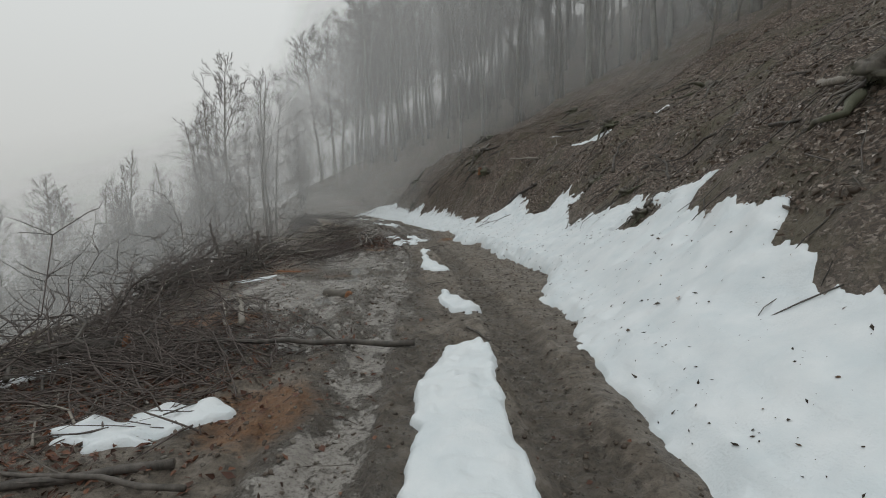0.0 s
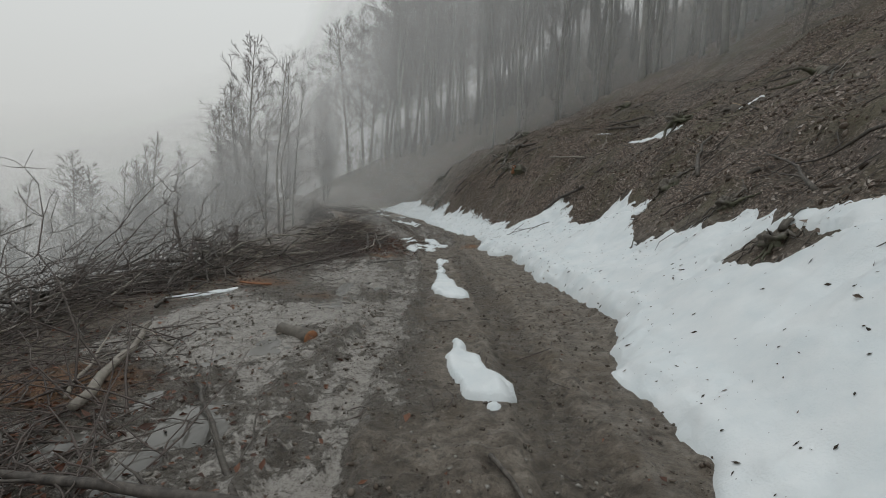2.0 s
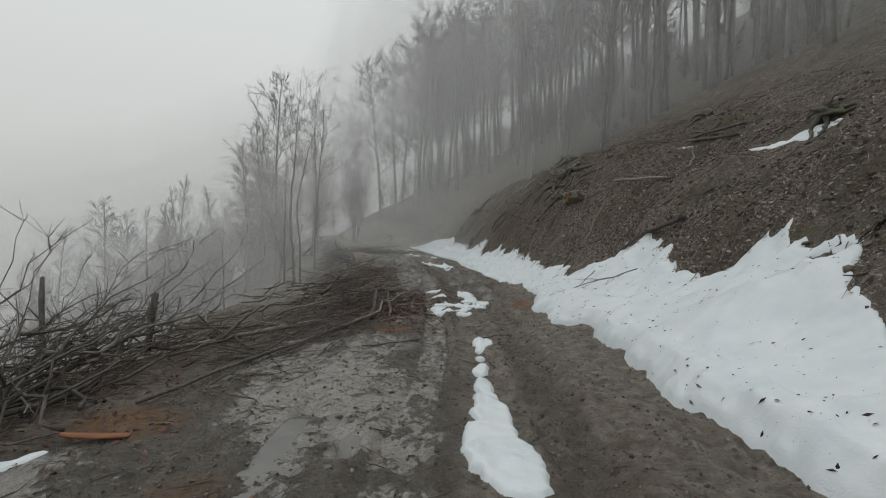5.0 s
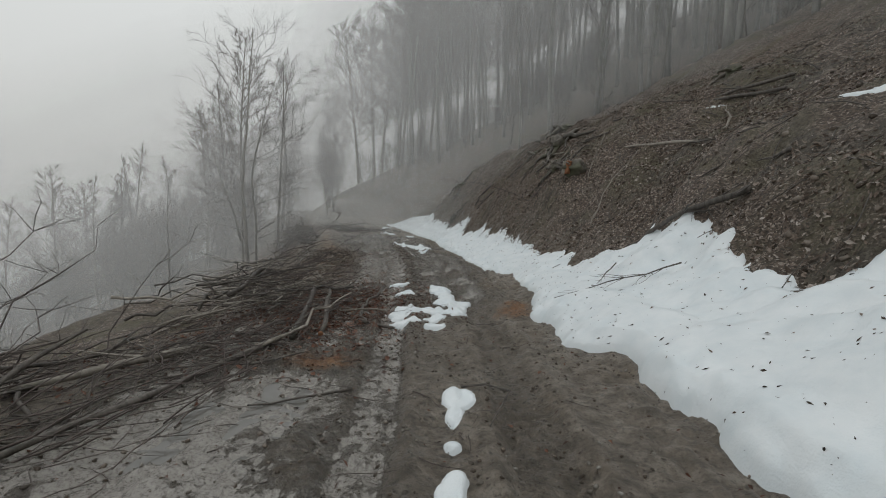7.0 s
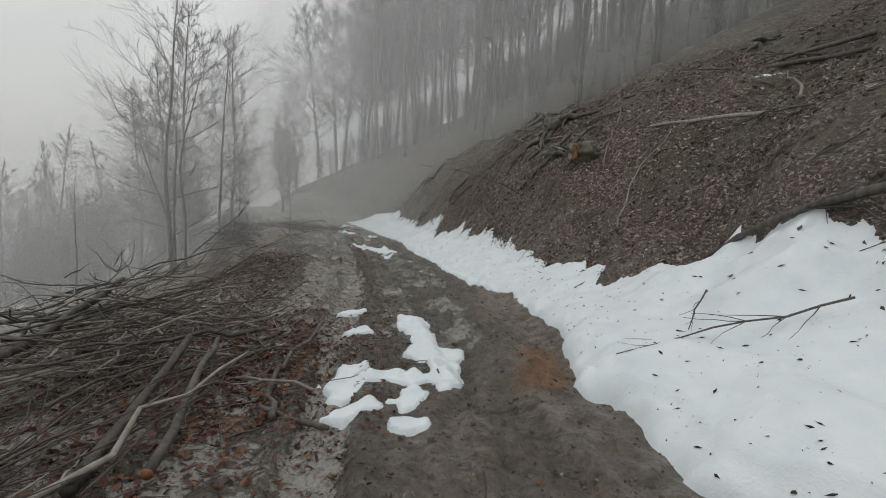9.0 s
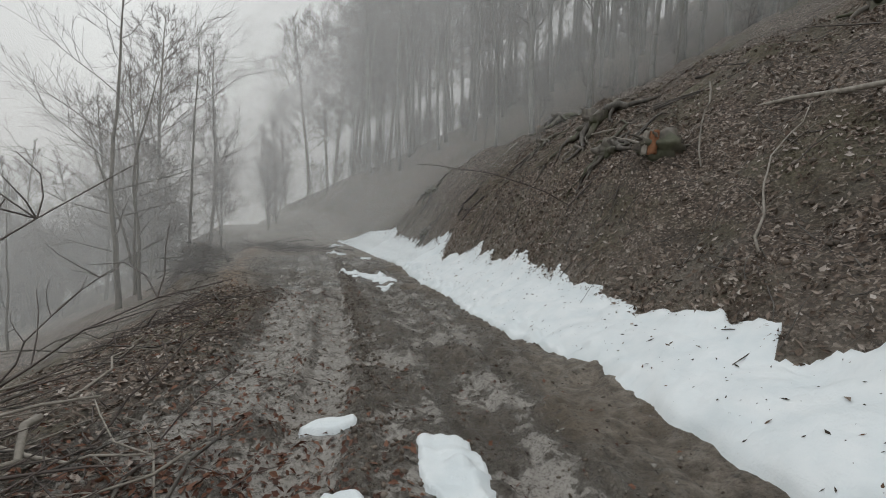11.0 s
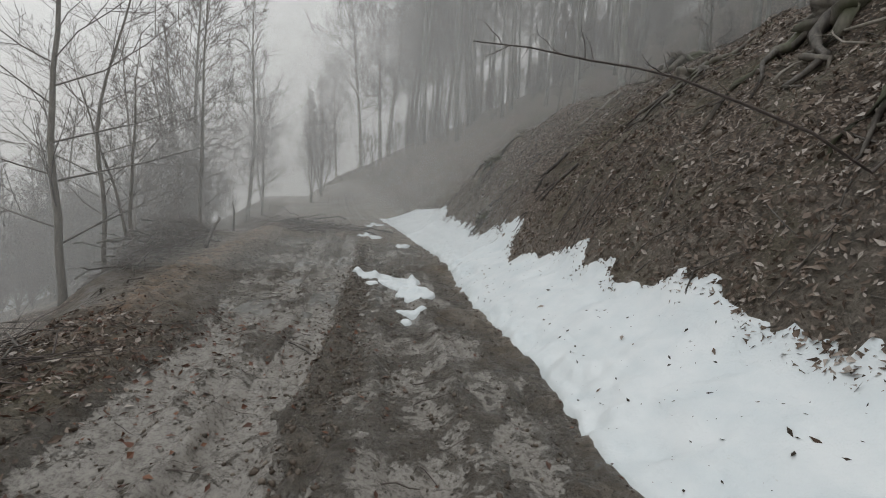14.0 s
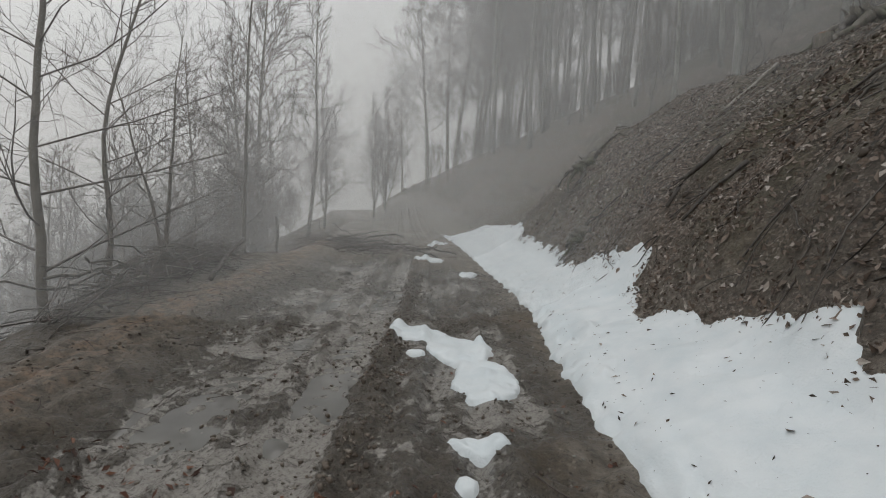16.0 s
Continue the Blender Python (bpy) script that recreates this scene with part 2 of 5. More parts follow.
# ---- plan of the land: the track runs along y, the hill rises to the right, the valley falls to the left ----
SNOW_EDGE_Y = [-10, 2.2, 3.2, 4.45, 5.35, 6.0, 6.7, 7.3, 8.3, 9.1, 10.2, 11.3, 13.1, 14, 14.65, 15.4, 16.2, 16.7, 17.6, 18.3, 19.7, 20.5, 21.0, 21.5, 22.0, 23.0, 23.4, 25, 26.6, 28.4, 31, 34.8, 42, 60, 80, 120, 400]
SNOW_EDGE_X = [1.3, 1.31, 1.32, 1.31, 1.54, 1.55, 1.42, 1.56, 1.89, 1.87, 1.72, 1.4, 1.34, 1.13, 1.18, 0.65, 0.67, 0.38, 0.45, 0.57, 0.38, 0.33, 0.12, -0.14, -0.31, -0.68, -0.78, -1.1, -1.6, -2.1, -2.7, -3.9, -6.5, -14, -28, -62, -300]
SNOW_TOP_Y = [-10, 3.0, 3.5, 4.2, 4.45, 5.0, 6.4, 6.65, 7.4, 8.3, 9.3, 9.9, 10.6, 11.8, 12.7, 14.1, 14.4, 14.65, 15.2, 16.2, 16.45, 17.2, 17.65, 18.0, 18.75, 19.0, 19.3, 19.6, 19.85, 20.2, 20.9, 21.4, 21.8, 22.4, 23.5, 24.5, 26.2, 26.5, 27.1, 27.4, 28.2, 28.8, 29.5, 30.4, 30.7, 31.7, 33.1, 34.4, 37.5, 41.5, 44, 47, 400]
SNOW_TOP_R = [1.5, 1.55, 1.49, 1.73, 2.05, 1.87, 1.83, 2.5, 2.2, 1.85, 2.05, 1.85, 1.52, 1.76, 2.6, 2.72, 2.58, 1.95, 2.25, 2.27, 2.57, 2.83, 2.65, 2.35, 2.1, 1.8, 1.3, 0.99, 1.27, 1.15, 1.05, 1.1, 1.32, 1.45, 1.52, 1.4, 1.33, 1.47, 1.35, 1.5, 1.56, 1.3, 1.16, 1.28, 1.56, 1.53, 1.18, 1.45, 1.45, 2.1, 1.8, -0.5, -0.5]



def rand_grid(seed):
    return np.random.RandomState(seed).rand(256, 256)


GRIDS = [rand_grid(k) for k in range(8)]


def vnoise(x, y, scale, seed=0):
    """Smooth noise between -1 and 1 over features of that size."""
    g = GRIDS[seed % 8]
    u, v = np.asarray(x, float) / scale + 17.3 * seed, np.asarray(y, float) / scale + 9.1 * seed
    i, j = np.floor(u).astype(int), np.floor(v).astype(int)
    a, b = u - i, v - j
    a, b = a * a * (3 - 2 * a), b * b * (3 - 2 * b)
    i0, i1, j0, j1 = i % 256, (i + 1) % 256, j % 256, (j + 1) % 256
    return 2 * ((g[i0, j0] * (1 - a) + g[i1, j0] * a) * (1 - b) + (g[i0, j1] * (1 - a) + g[i1, j1] * a) * b) - 1


def step(a, b, x):
    t = np.clip((np.asarray(x, float) - a) / (b - a), 0, 1)
    return t * t * (3 - 2 * t)


def snow_edge(y):
    return np.interp(y, SNOW_EDGE_Y, SNOW_EDGE_X)


def hill_foot(y):
    """The same line as the snow's edge, without its small bays."""
    return np.interp(y, [-10, 4, 9, 13, 17, 22, 26, 31, 35, 42, 60, 80, 120, 400], [1.3, 1.35, 1.8, 1.25, 0.5, -0.2, -1.4, -2.7, -3.9, -6.5, -14, -28, -62, -300])


def left_edge(y):
    return np.interp(y, [-10, 3, 7, 9, 13, 16, 20, 23, 26.4, 29, 33, 36, 45, 60, 80, 120, 400], [-2.9, -2.9, -3.35, -3.4, -3.3, -3.5, -4.3, -5.0, -6.4, -7.5, -8.8, -9.9, -13.0, -19.5, -34, -68, -306])


RUTS = [([-10, 2.3, 5, 7.5, 13, 17, 21, 25.3, 32, 39, 60], [-0.7, -0.67, -0.79, -0.9, -1.1, -1.75, -2.5, -3.5, -5.3, -7.5, -15.4], 0.20, 0.055),
        ([-10, 2.3, 5, 7.5, 13, 17, 21, 25.3, 29.5, 39, 60], [-1.45, -1.4, -1.6, -1.75, -1.9, -2.5, -3.3, -4.4, -5.4, -8.3, -16.2], 0.22, 0.03),
        ([-10, 2.2, 6, 13, 16, 21, 26, 31, 39, 60], [0.8, 0.75, 0.72, 0.1, -0.2, -1.3, -2.6, -4.0, -6.6, -14.8], 0.24, 0.075)]


def heights(x, y):
    """Height of the ground, and what covers it: litter, wet slurry, clay."""
    x, y = np.asarray(x, float), np.asarray(y, float)
    r, d = x - hill_foot(y), left_edge(y) - x
    big = vnoise(x, y, 5.5, 1)
    hill = np.interp(r, [-1, 0, 0.5, 1, 2.5, 4, 6, 8, 13, 113], [0, 0, 0.16, 0.45, 1.62, 3.0, 4.05, 5.3, 8.4, 65])
    # steeper cut bank in two stretches, and a hollow in the slope beyond the second
    cut = 0.85 * step(20.5, 24, y) * (1 - step(37.5, 40.5, y)) + 0.3 * (1 - step(10, 14, y))
    hill = hill + cut * step(0.9, 2.5, r) * (1 - step(5, 11, r))
    hill = hill * (1 - 0.42 * np.exp(-((y - 47) / 6.0) ** 2) * step(0, 2, r))
    hill = hill - 0.28 * step(12.5, 14.5, y) * (1 - step(18.5, 20.5, y)) * step(0.4, 1.3, r) * (1 - step(2.0, 3.0, r))
    # beyond the bend a gentler hillside carries the forest
    beyond = np.interp(x + 0.4 * (np.clip(y, 40, 110) - 75), [-70, -25, -21, -11, -1, 10, 40, 110], [0, 0, 2.4, 7.0, 11.5, 17, 34, 70])
    far = step(50, 74, y)
    hill = (hill * (1 - far) + beyond * far) * (1 - 0.5 * step(110, 220, y))
    up = step(0.3, 2.5, r)
    hill = hill + up * (0.16 * big + 0.2 * vnoise(x, y, 1.7, 2) + 0.16 * (0.4 - np.abs(vnoise(x + 0.5 * y, y - 0.3 * x, 1.05, 6))) + 0.14 * vnoise(x, y, 0.6, 3) + 0.085 * vnoise(x, y, 0.3, 4) + 0.05 * np.abs(vnoise(x, y, 0.15, 5)))
    drop = -np.interp(d, [-0.1, 0, 0.5, 1.5, 4, 30, 300], [0, 0, 0.12, 0.62, 1.5, 12.5, 90]) * (1 - 0.6 * (1 - step(18, 22, y)) * (1 - step(3, 8, d)))
    down = step(0.0, 1.5, d)
    drop = drop + down * (0.12 * big + 0.10 * vnoise(x, y, 1.1, 5) + 0.05 * vnoise(x, y, 0.35, 6))
    road = (1 - step(0, 0.8, r)) * (1 - step(-0.2, 0.7, d))
    # tyre tracks with lug marks
    z = np.zeros_like(x)
    wet = np.zeros_like(x)
    for ys, xs, half, deep in RUTS:
        c = np.interp(y, ys, xs) + 0.05 * vnoise(y, y * 0, 1.6, 3)
        q = np.abs(x - c) / half
        bed = 1 - step(0.75, 1.25, q)
        lug = np.sin((y + 0.75 * np.abs(x - c)) * 2 * math.pi / 0.19)
        z -= deep * bed * (0.8 + 0.35 * vnoise(x, y, 0.9, 2)) - 0.020 * bed * step(-0.3, 0.5, lug) * (0.6 + 0.6 * vnoise(x, y, 0.7, 6))
        z += (0.028 + 0.03 * step(18, 23, y)) * np.exp(-((q - 1.45) / 0.28) ** 2) * (0.7 + 0.6 * vnoise(x, y, 0.35, 5))
        wet = np.maximum(wet, bed * ((0.56 + 0.26 * step(14, 20, y)) if xs[0] == -0.7 else 0.7 * step(5, 8, y) if xs[0] < 0 else 0.2))
    rough = 0.75 + 0.5 * vnoise(x, y, 0.8, 5) + 0.35 * step(14, 20, y)
    churn = 0.020 * vnoise(x, y, 0.55, 1) + rough * (0.024 * vnoise(x, y, 0.24, 2) + 0.040 * np.abs(vnoise(x, y, 0.15, 3)) + 0.018 * vnoise(x, y, 0.09, 4) - 0.012)
    churn = churn + 0.022 * vnoise(x - hill_foot(y), y * 0.10, 0.17, 6) + 0.012 * vnoise(x - hill_foot(y), y * 0.16, 0.08, 7)
    low = np.clip(0.5 - churn / 0.09, 0, 1)
    # churned ridge beside the deepest track
    berm = np.exp(-((x - np.interp(y, RUTS[0][0], RUTS[0][1]) - 0.38) / 0.10) ** 2) * step(17, 21, y) * (1 - step(33, 38, y))
    churn = churn + berm * (0.02 + 0.06 * vnoise(x, y, 0.16, 7))
    z = (z + churn) * road
    z += hill + drop
    # soft bank of spoil along the outer edge further on
    bank = np.exp(-((d + 0.35) / 0.75) ** 2) * step(21, 25, y) * (1 - step(40, 46, y))
    z += 0.17 * bank
    # the track climbs a little in the distance
    z += 0.9 * step(34, 80, y) + 0.05 * step(24, 34, y)
    # earth heaped under the brush
    z += 0.5 * np.exp(-((d - 1.0) / 0.6) ** 2) * step(25, 28, y) * (1 - step(34, 37, y))
    z += 0.30 * np.exp(-((d - 1.3) / 0.7) ** 2) * step(6, 8.5, y) * (1 - step(13, 15.5, y))
    # beyond the last bend the land falls away to the valley
    z -= 0.45 * step(60, 85, y) * np.clip(-x - 28, 0, None)
    litter = np.maximum(up, down)
    left = step(-0.6, 1.0, np.interp(y, RUTS[0][0], RUTS[0][1]) + 0.45 - x + 0.45 * vnoise(x, y, 0.7, 3)) * road
    pool = (1 - step(33, 38, y)) * left * (1 - (1 - step(3.8, 5.2, y)) * step(0.9, 1.3, -x)) * (0.56 + 0.16 * np.exp(-((y - 6.8) / 2.6) ** 2) + 0.34 * vnoise(x, y, 1.3, 6) + 0.1 * vnoise(x, y, 0.4, 7)) * (1 - bank)
    wet = wet * (1 - step(34, 40, y))
    soaked = (0.46 + 0.06 * step(22, 26, y)) * step(14, 20, y) * (1 - step(33, 38, y)) * (1 - step(-0.9, 0.1, r)) + (0.22 * vnoise(x, y, 0.9, 4) + 0.16 * vnoise(x, y, 0.35, 2)) * step(14, 20, y)
    # leaf litter on the outer shoulder before the bank
    shoulder = step(-0.1, 0.7, np.interp(y, RUTS[1][0], RUTS[1][1]) - 0.15 - x + 0.4 * vnoise(x, y, 0.8, 1)) * step(17.0, 19.5, y) * (1 - step(23.5, 26.0, y))
    litter = np.maximum(litter, 0.9 * shoulder)
    wet = np.clip(np.maximum(np.maximum(wet * road, pool), soaked * (1 - bank)) * (0.62 + 0.8 * low) * (1 - 0.35 * berm), 0, 1) * (1 - litter)
    clay = bank * 0.42 + np.exp(-(((x + 1.35) / 0.45) ** 2 + ((y - 3.3) / 0.55) ** 2)) * 1.1 + np.exp(-(((x + 3.0) / 0.8) ** 2 + ((y - 6.0) / 0.5) ** 2))
    for cx, cy, sx, sy, k in ((-2.0, 14.4, 0.5, 0.35, 0.9), (-3.3, 10.3, 0.7, 0.5, 0.8), (0.1, 16.9, 0.35, 0.35, 0.8), (0.2, 17.6, 0.3, 0.5, 0.7), (-2.1, 9.4, 0.5, 0.3, 0.6), (1.35, 24.2, 0.5, 1.2, 0.25)):
        clay = clay + k * np.exp(-(((x - cx) / sx) ** 2 + ((y - cy) / sy) ** 2))
    clay = np.clip(clay, 0, 1)
    return z, litter, wet * (1 - clay), clay


def ground_z(x, y):
    return float(heights(np.array([float(x)]), np.array([float(y)]))[0][0])


def spans(*parts):
    """Grid lines: (from, to, step) in turn."""
    out = [np.arange(a, b - 1e-6, s) for a, b, s in parts]
    return np.concatenate(out + [[parts[-1][1]]])


def sheet(name, xx, yy, zz, mat, keep=None):
    nu, nv = xx.shape
    co = np.stack([xx, yy, zz], -1).reshape(-1, 3)
    ii = np.arange(nu * nv).reshape(nu, nv)
    f = np.stack([ii[:-1, :-1], ii[1:, :-1], ii[1:, 1:], ii[:-1, 1:]], -1).reshape(-1, 4)
    if keep is not None:
        f = f[keep.reshape(-1)[f].any(1)]
        used = np.unique(f)
        back = np.full(nu * nv, -1)
        back[used] = np.arange(len(used))
        co, f = co[used], back[f]
    else:
        used = None
    me = bpy.data.meshes.new(name)
    me.from_pydata(co.tolist(), [], f.tolist())
    me.polygons.foreach_set("use_smooth", np.ones(len(f), bool))
    me.materials.append(mat)
    return me, used


# ---- ground: one sheet from the valley to the top of the hill ----
rr_ = spans((-260, -60, 20), (-60, -20, 2), (-20, -9, 0.4), (-9, -6, 0.09), (-6, 0.2, 0.04), (0.2, 3.6, 0.08), (3.6, 9, 0.15), (9, 16, 0.3), (16, 40, 1.2), (40, 120, 8))
vv_ = spans((-12, 0.5, 0.25), (0.5, 31, 0.054), (31, 33, 0.08), (33, 46, 0.13), (46, 90, 0.5), (90, 300, 8))
R_, Y_ = np.meshgrid(rr_, vv_, indexing="ij")
X_ = R_ + hill_foot(Y_)
Z_, litter_, wet_, clay_ = heights(X_, Y_)
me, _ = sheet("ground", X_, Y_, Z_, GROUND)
att = me.attributes.new("zone", "FLOAT_COLOR", "POINT")
att.data.foreach_set("color", np.stack([litter_, wet_, clay_, np.ones_like(wet_)], -1).reshape(-1).astype(np.float32))
ground = tagged(new("ground", me), "muddy forest track between a leaf-strewn slope and a valley", "ground", kind="structure")


# ---- snow ----
def snow_bank():
    r = spans((-0.25, 0.5, 0.03), (0.5, 3.1, 0.05))
    y = spans((-4, 1, 0.15), (1, 34, 0.05), (34, 48, 0.12))
    rr, yy = np.meshgrid(r, y, indexing="ij")
    xx = rr + snow_edge(yy)
    g = heights(xx, yy)[0]
    lo = rr + 0.05 * vnoise(xx, yy, 0.3, 1) + 0.03 * vnoise(xx, yy, 0.12, 2)
    # tongues of snow run down the slope at a slant
    slant = yy - 0.35 * rr
    top = np.interp(yy, SNOW_TOP_Y, SNOW_TOP_R)
    teeth = 0.06 * vnoise(slant, slant * 0, 0.45, 3) + 0.06 * vnoise(slant, rr * 0.4, 0.2, 4) + 0.045 * vnoise(slant, rr, 0.09, 5) - 0.05 - 0.05 * step(19.8, 21, yy)
    teeth = teeth * (1 - 0.45 * step(19, 22, yy))
    hi = top + teeth + 0.07 * vnoise(xx, yy, 0.35, 6) + 0.04 * vnoise(xx, yy, 0.13, 1) - rr
    lip = np.interp(yy, [0, 6, 8.5, 12, 15, 19, 22, 28, 34, 48], [0.10, 0.10, 0.22, 0.24, 0.2, 0.12, 0.10, 0.12, 0.09, 0.06])
    thick = lip * np.sqrt(np.clip(lo, 0, 0.22) / 0.22) + 0.10 * step(0.1, 0.9, lo)
    thick = np.minimum(thick, 0.015 + 0.22 * np.clip(hi, 0, 9)) + 0.02 * vnoise(xx, yy, 0.8, 2) * step(0, 0.4, hi) + 0.012 * vnoise(xx, yy, 0.25, 5) + 0.006 * vnoise(xx, yy, 0.12, 6)
    # bare hollows round stumps and rocks
    hole = np.ones_like(xx) * 9
    for hx, hy, a, b in ((3.24, 7.75, 0.27, 0.72), (3.5, 13.0, 0.22, 0.34), (3.15, 9.62, 0.10, 0.08), (3.75, 9.7, 0.35, 0.25)):
        hole = np.minimum(hole, np.hypot((xx - hx) / a, (yy - hy) / b) - 1 + 0.25 * vnoise(xx, yy, 0.2, 3))
    inside = np.minimum(np.minimum(lo, hi), 0.4 * hole)
    zz = g + np.where(inside > 0, np.minimum(thick, 0.02 + 0.8 * np.clip(hole, 0, 9)), np.maximum(inside * 1.5, -0.12))
    me, _ = sheet("snow_bank", xx, yy, zz, SNOW, inside > -0.04)
    return tagged(new("snow_bank", me), "long bank of old white snow along the foot of the slope", "snow")


def snow_patch(label, blobs, high=0.05, grow=1.0):
    """A thin leftover of snow, the union of some soft ovals (x, y, half width, half length, turn)."""
    x0, x1 = min(b[0] - max(b[2:4]) for b in blobs) - 0.1, max(b[0] + max(b[2:4]) for b in blobs) + 0.1
    y0, y1 = min(b[1] - max(b[2:4]) for b in blobs) - 0.1, max(b[1] + max(b[2:4]) for b in blobs) + 0.1
    s = 0.022 if y1 < 30 else 0.04
    xx, yy = np.meshgrid(np.arange(x0, x1, s), np.arange(y0, y1, s), indexing="ij")
    f = np.full_like(xx, -9.0)
    for bx, by, a, b, turn in blobs:
        c, q = math.cos(radians(turn)), math.sin(radians(turn))
        u, v = (xx - bx) * c + (yy - by) * q, -(xx - bx) * q + (yy - by) * c
        f = np.maximum(f, (1 - np.hypot(u / a, v / b)) * min(a, b) * 2.2)
    f = f + 0.05 * grow * vnoise(xx, yy, 0.17, 1) + 0.03 * grow * vnoise(xx, yy, 0.075, 2)
    g = heights(xx, yy)[0]
    flat = 0.5 * g + 0.5 * vnoise(xx, yy, 0.5, 1) * 0.02
    zz = np.where(f > 0, np.maximum(g, flat) + 0.012 + 0.6 * high * np.sqrt(np.clip(f, 0, 0.07) / 0.07) + 0.4 * high * np.clip(f, 0, 0.5) / 0.5 + 0.006 * vnoise(xx, yy, 0.22, 3), g + np.maximum(f, -0.05))
    me, _ = sheet("snow_patch", xx, yy, zz, SNOW, f > -0.03)
    return tagged(new("snow_patch", me), label, "snow", "snow patches")


snow_bank()
snow_patch("long rounded strip of melting snow between the ruts", [(0.09, 3.3, 0.33, 1.0, 0), (0.18, 4.1, 0.26, 0.62, 0), (0.10, 2.2, 0.36, 1.3, 0), (0.05, 0.6, 0.36, 1.2, 0)], 0.08)
snow_patch("small ragged snow patch on reddish soil by the track", [(-1.93, 3.2, 0.3, 0.2, 20), (-2.15, 2.98, 0.42, 0.14, 15), (-1.72, 3.3, 0.16, 0.14, 0), (-2.45, 3.03, 0.22, 0.08, 10), (-2.1, 2.82, 0.22, 0.05, 10)], 0.045, 1.2)
snow_patch("wedge of old snow between the ruts", [(0.12, 6.7, 0.17, 0.55, 12), (0.27, 6.35, 0.22, 0.36, 10), (0.02, 7.25, 0.07, 0.25, 8)], 0.07)
snow_patch("crumb of snow on the mud", [(0.3, 5.92, 0.05, 0.05, 0)], 0.03, 0.3)
snow_patch("narrow ragged tongue of snow between the ruts", [(-0.2, 10.1, 0.26, 0.62, 18), (-0.3, 10.9, 0.18, 0.5, 10), (-0.4, 11.6, 0.1, 0.4, 10)], 0.06, 1.6)
snow_patch("scrap of snow between the ruts", [(-0.46, 12.25, 0.09, 0.17, 0)], 0.04)
snow_patch("scrap of snow between the ruts", [(-0.5, 12.75, 0.07, 0.07, 0)], 0.03, 0.5)
snow_patch("scrap of snow beside bent twigs", [(-0.52, 13.5, 0.14, 0.15, 0), (-0.52, 13.2, 0.07, 0.2, 0)], 0.025)
snow_patch("broken thin snow patch with holes", [(-1.2, 18.7, 0.22, 0.5, 10), (-1.02, 18.1, 0.16, 0.5, 0), (-0.88, 17.6, 0.32, 0.32, 0), (-0.78, 17.05, 0.16, 0.5, 0), (-1.2, 16.8, 0.5, 0.11, 6), (-1.6, 16.8, 0.16, 0.42, 0), (-1.02, 16.45, 0.11, 0.26, 0), (-1.4, 16.2, 0.26, 0.10, 30), (-1.0, 15.98, 0.15, 0.10, 0)], 0.028, 1.5)
snow_patch("scrap of snow by the branch pile", [(-1.8, 18.25, 0.2, 0.12, 0)], 0.04)
snow_patch("scrap of snow by the branch pile", [(-2.1, 19.3, 0.2, 0.1, 10)], 0.04)
snow_patch("flat ragged snow patch beside the ruts", [(-3.9, 29.25, 0.4, 0.32, -20), (-3.3, 28.9, 0.35, 0.55, 30), (-2.85, 28.1, 0.30, 0.55, 15)], 0.03, 1.2)
snow_patch("small snow patch on the mud", [(-2.68, 26.85, 0.2, 0.12, 0)], 0.045)
snow_patch("crumb of snow on the mud", [(-2.65, 26.4, 0.08, 0.09, 0)], 0.025, 0.7)
snow_patch("crumb of snow on the mud", [(-3.67, 28.45, 0.1, 0.06, 0)], 0.03, 0.5)
snow_patch("thin snow patch on the track", [(-4.5, 34.75, 0.2, 0.35, 0)], 0.05)
snow_patch("thin snow patch on the track", [(-6.3, 37.4, 0.45, 0.4, 0)], 0.05)
snow_patch("thin snow patch on the track", [(-7.5, 42.5, 0.4, 0.6, 0)], 0.05)
snow_patch("narrow snow strip by the brush", [(-3.75, 9.3, 0.09, 0.5, -30)], 0.02)
snow_patch("narrow snow strip above the drop", [(-3.8, 4.3, 0.10, 0.5, -25)], 0.02)
snow_patch("leftover streak of old snow on the slope", [(5.5, 16.5, 0.13, 0.42, 45), (5.05, 16.85, 0.10, 0.4, 50)], 0.03, 1.2)
snow_patch("leftover streak of old snow on the slope", [(6.76, 14.9, 0.08, 0.45, 24)], 0.03, 1.0)
snow_patch("small snow patch high on the slope", [(5.4, 22.4, 0.07, 0.22, 60)], 0.02, 0.8)

# ---- puddles: flat water standing in the low spots of the outer half of the track ----
def puddle(cx, cy, a, b, level):
    xx, yy = np.meshgrid(np.arange(cx - a, cx + a, 0.04), np.arange(cy - b, cy + b, 0.04), indexing="ij")
    g = heights(xx, yy)[0]
    keep = (np.hypot((xx - cx) / a, (yy - cy) / b) < 1) & (g < level + 0.01)
    rim = np.hypot((xx - cx) / a, (yy - cy) / b) + 0.15 * vnoise(xx, yy, 0.3, 1)
    me, _ = sheet("puddle", xx, yy, level - 0.10 * step(0.6, 1.0, rim), WATER, keep)
    return tagged(new("puddle", me), "shallow grey puddle of muddy water on the track", "puddle", "puddles")


for cx, cy, a, b, level in ((-2.1, 5.3, 0.9, 1.0, -0.006), (-2.3, 7.2, 0.8, 1.2, -0.006), (-1.9, 9.9, 0.9, 1.4, -0.022), (-2.1, 13.0, 0.8, 1.2, -0.020), (-4.7, 27.6, 1.3, 2.2, 0.004), (-5.7, 31.0, 1.3, 1.6, 0.02)):
    puddle(cx, cy, a, b, level)

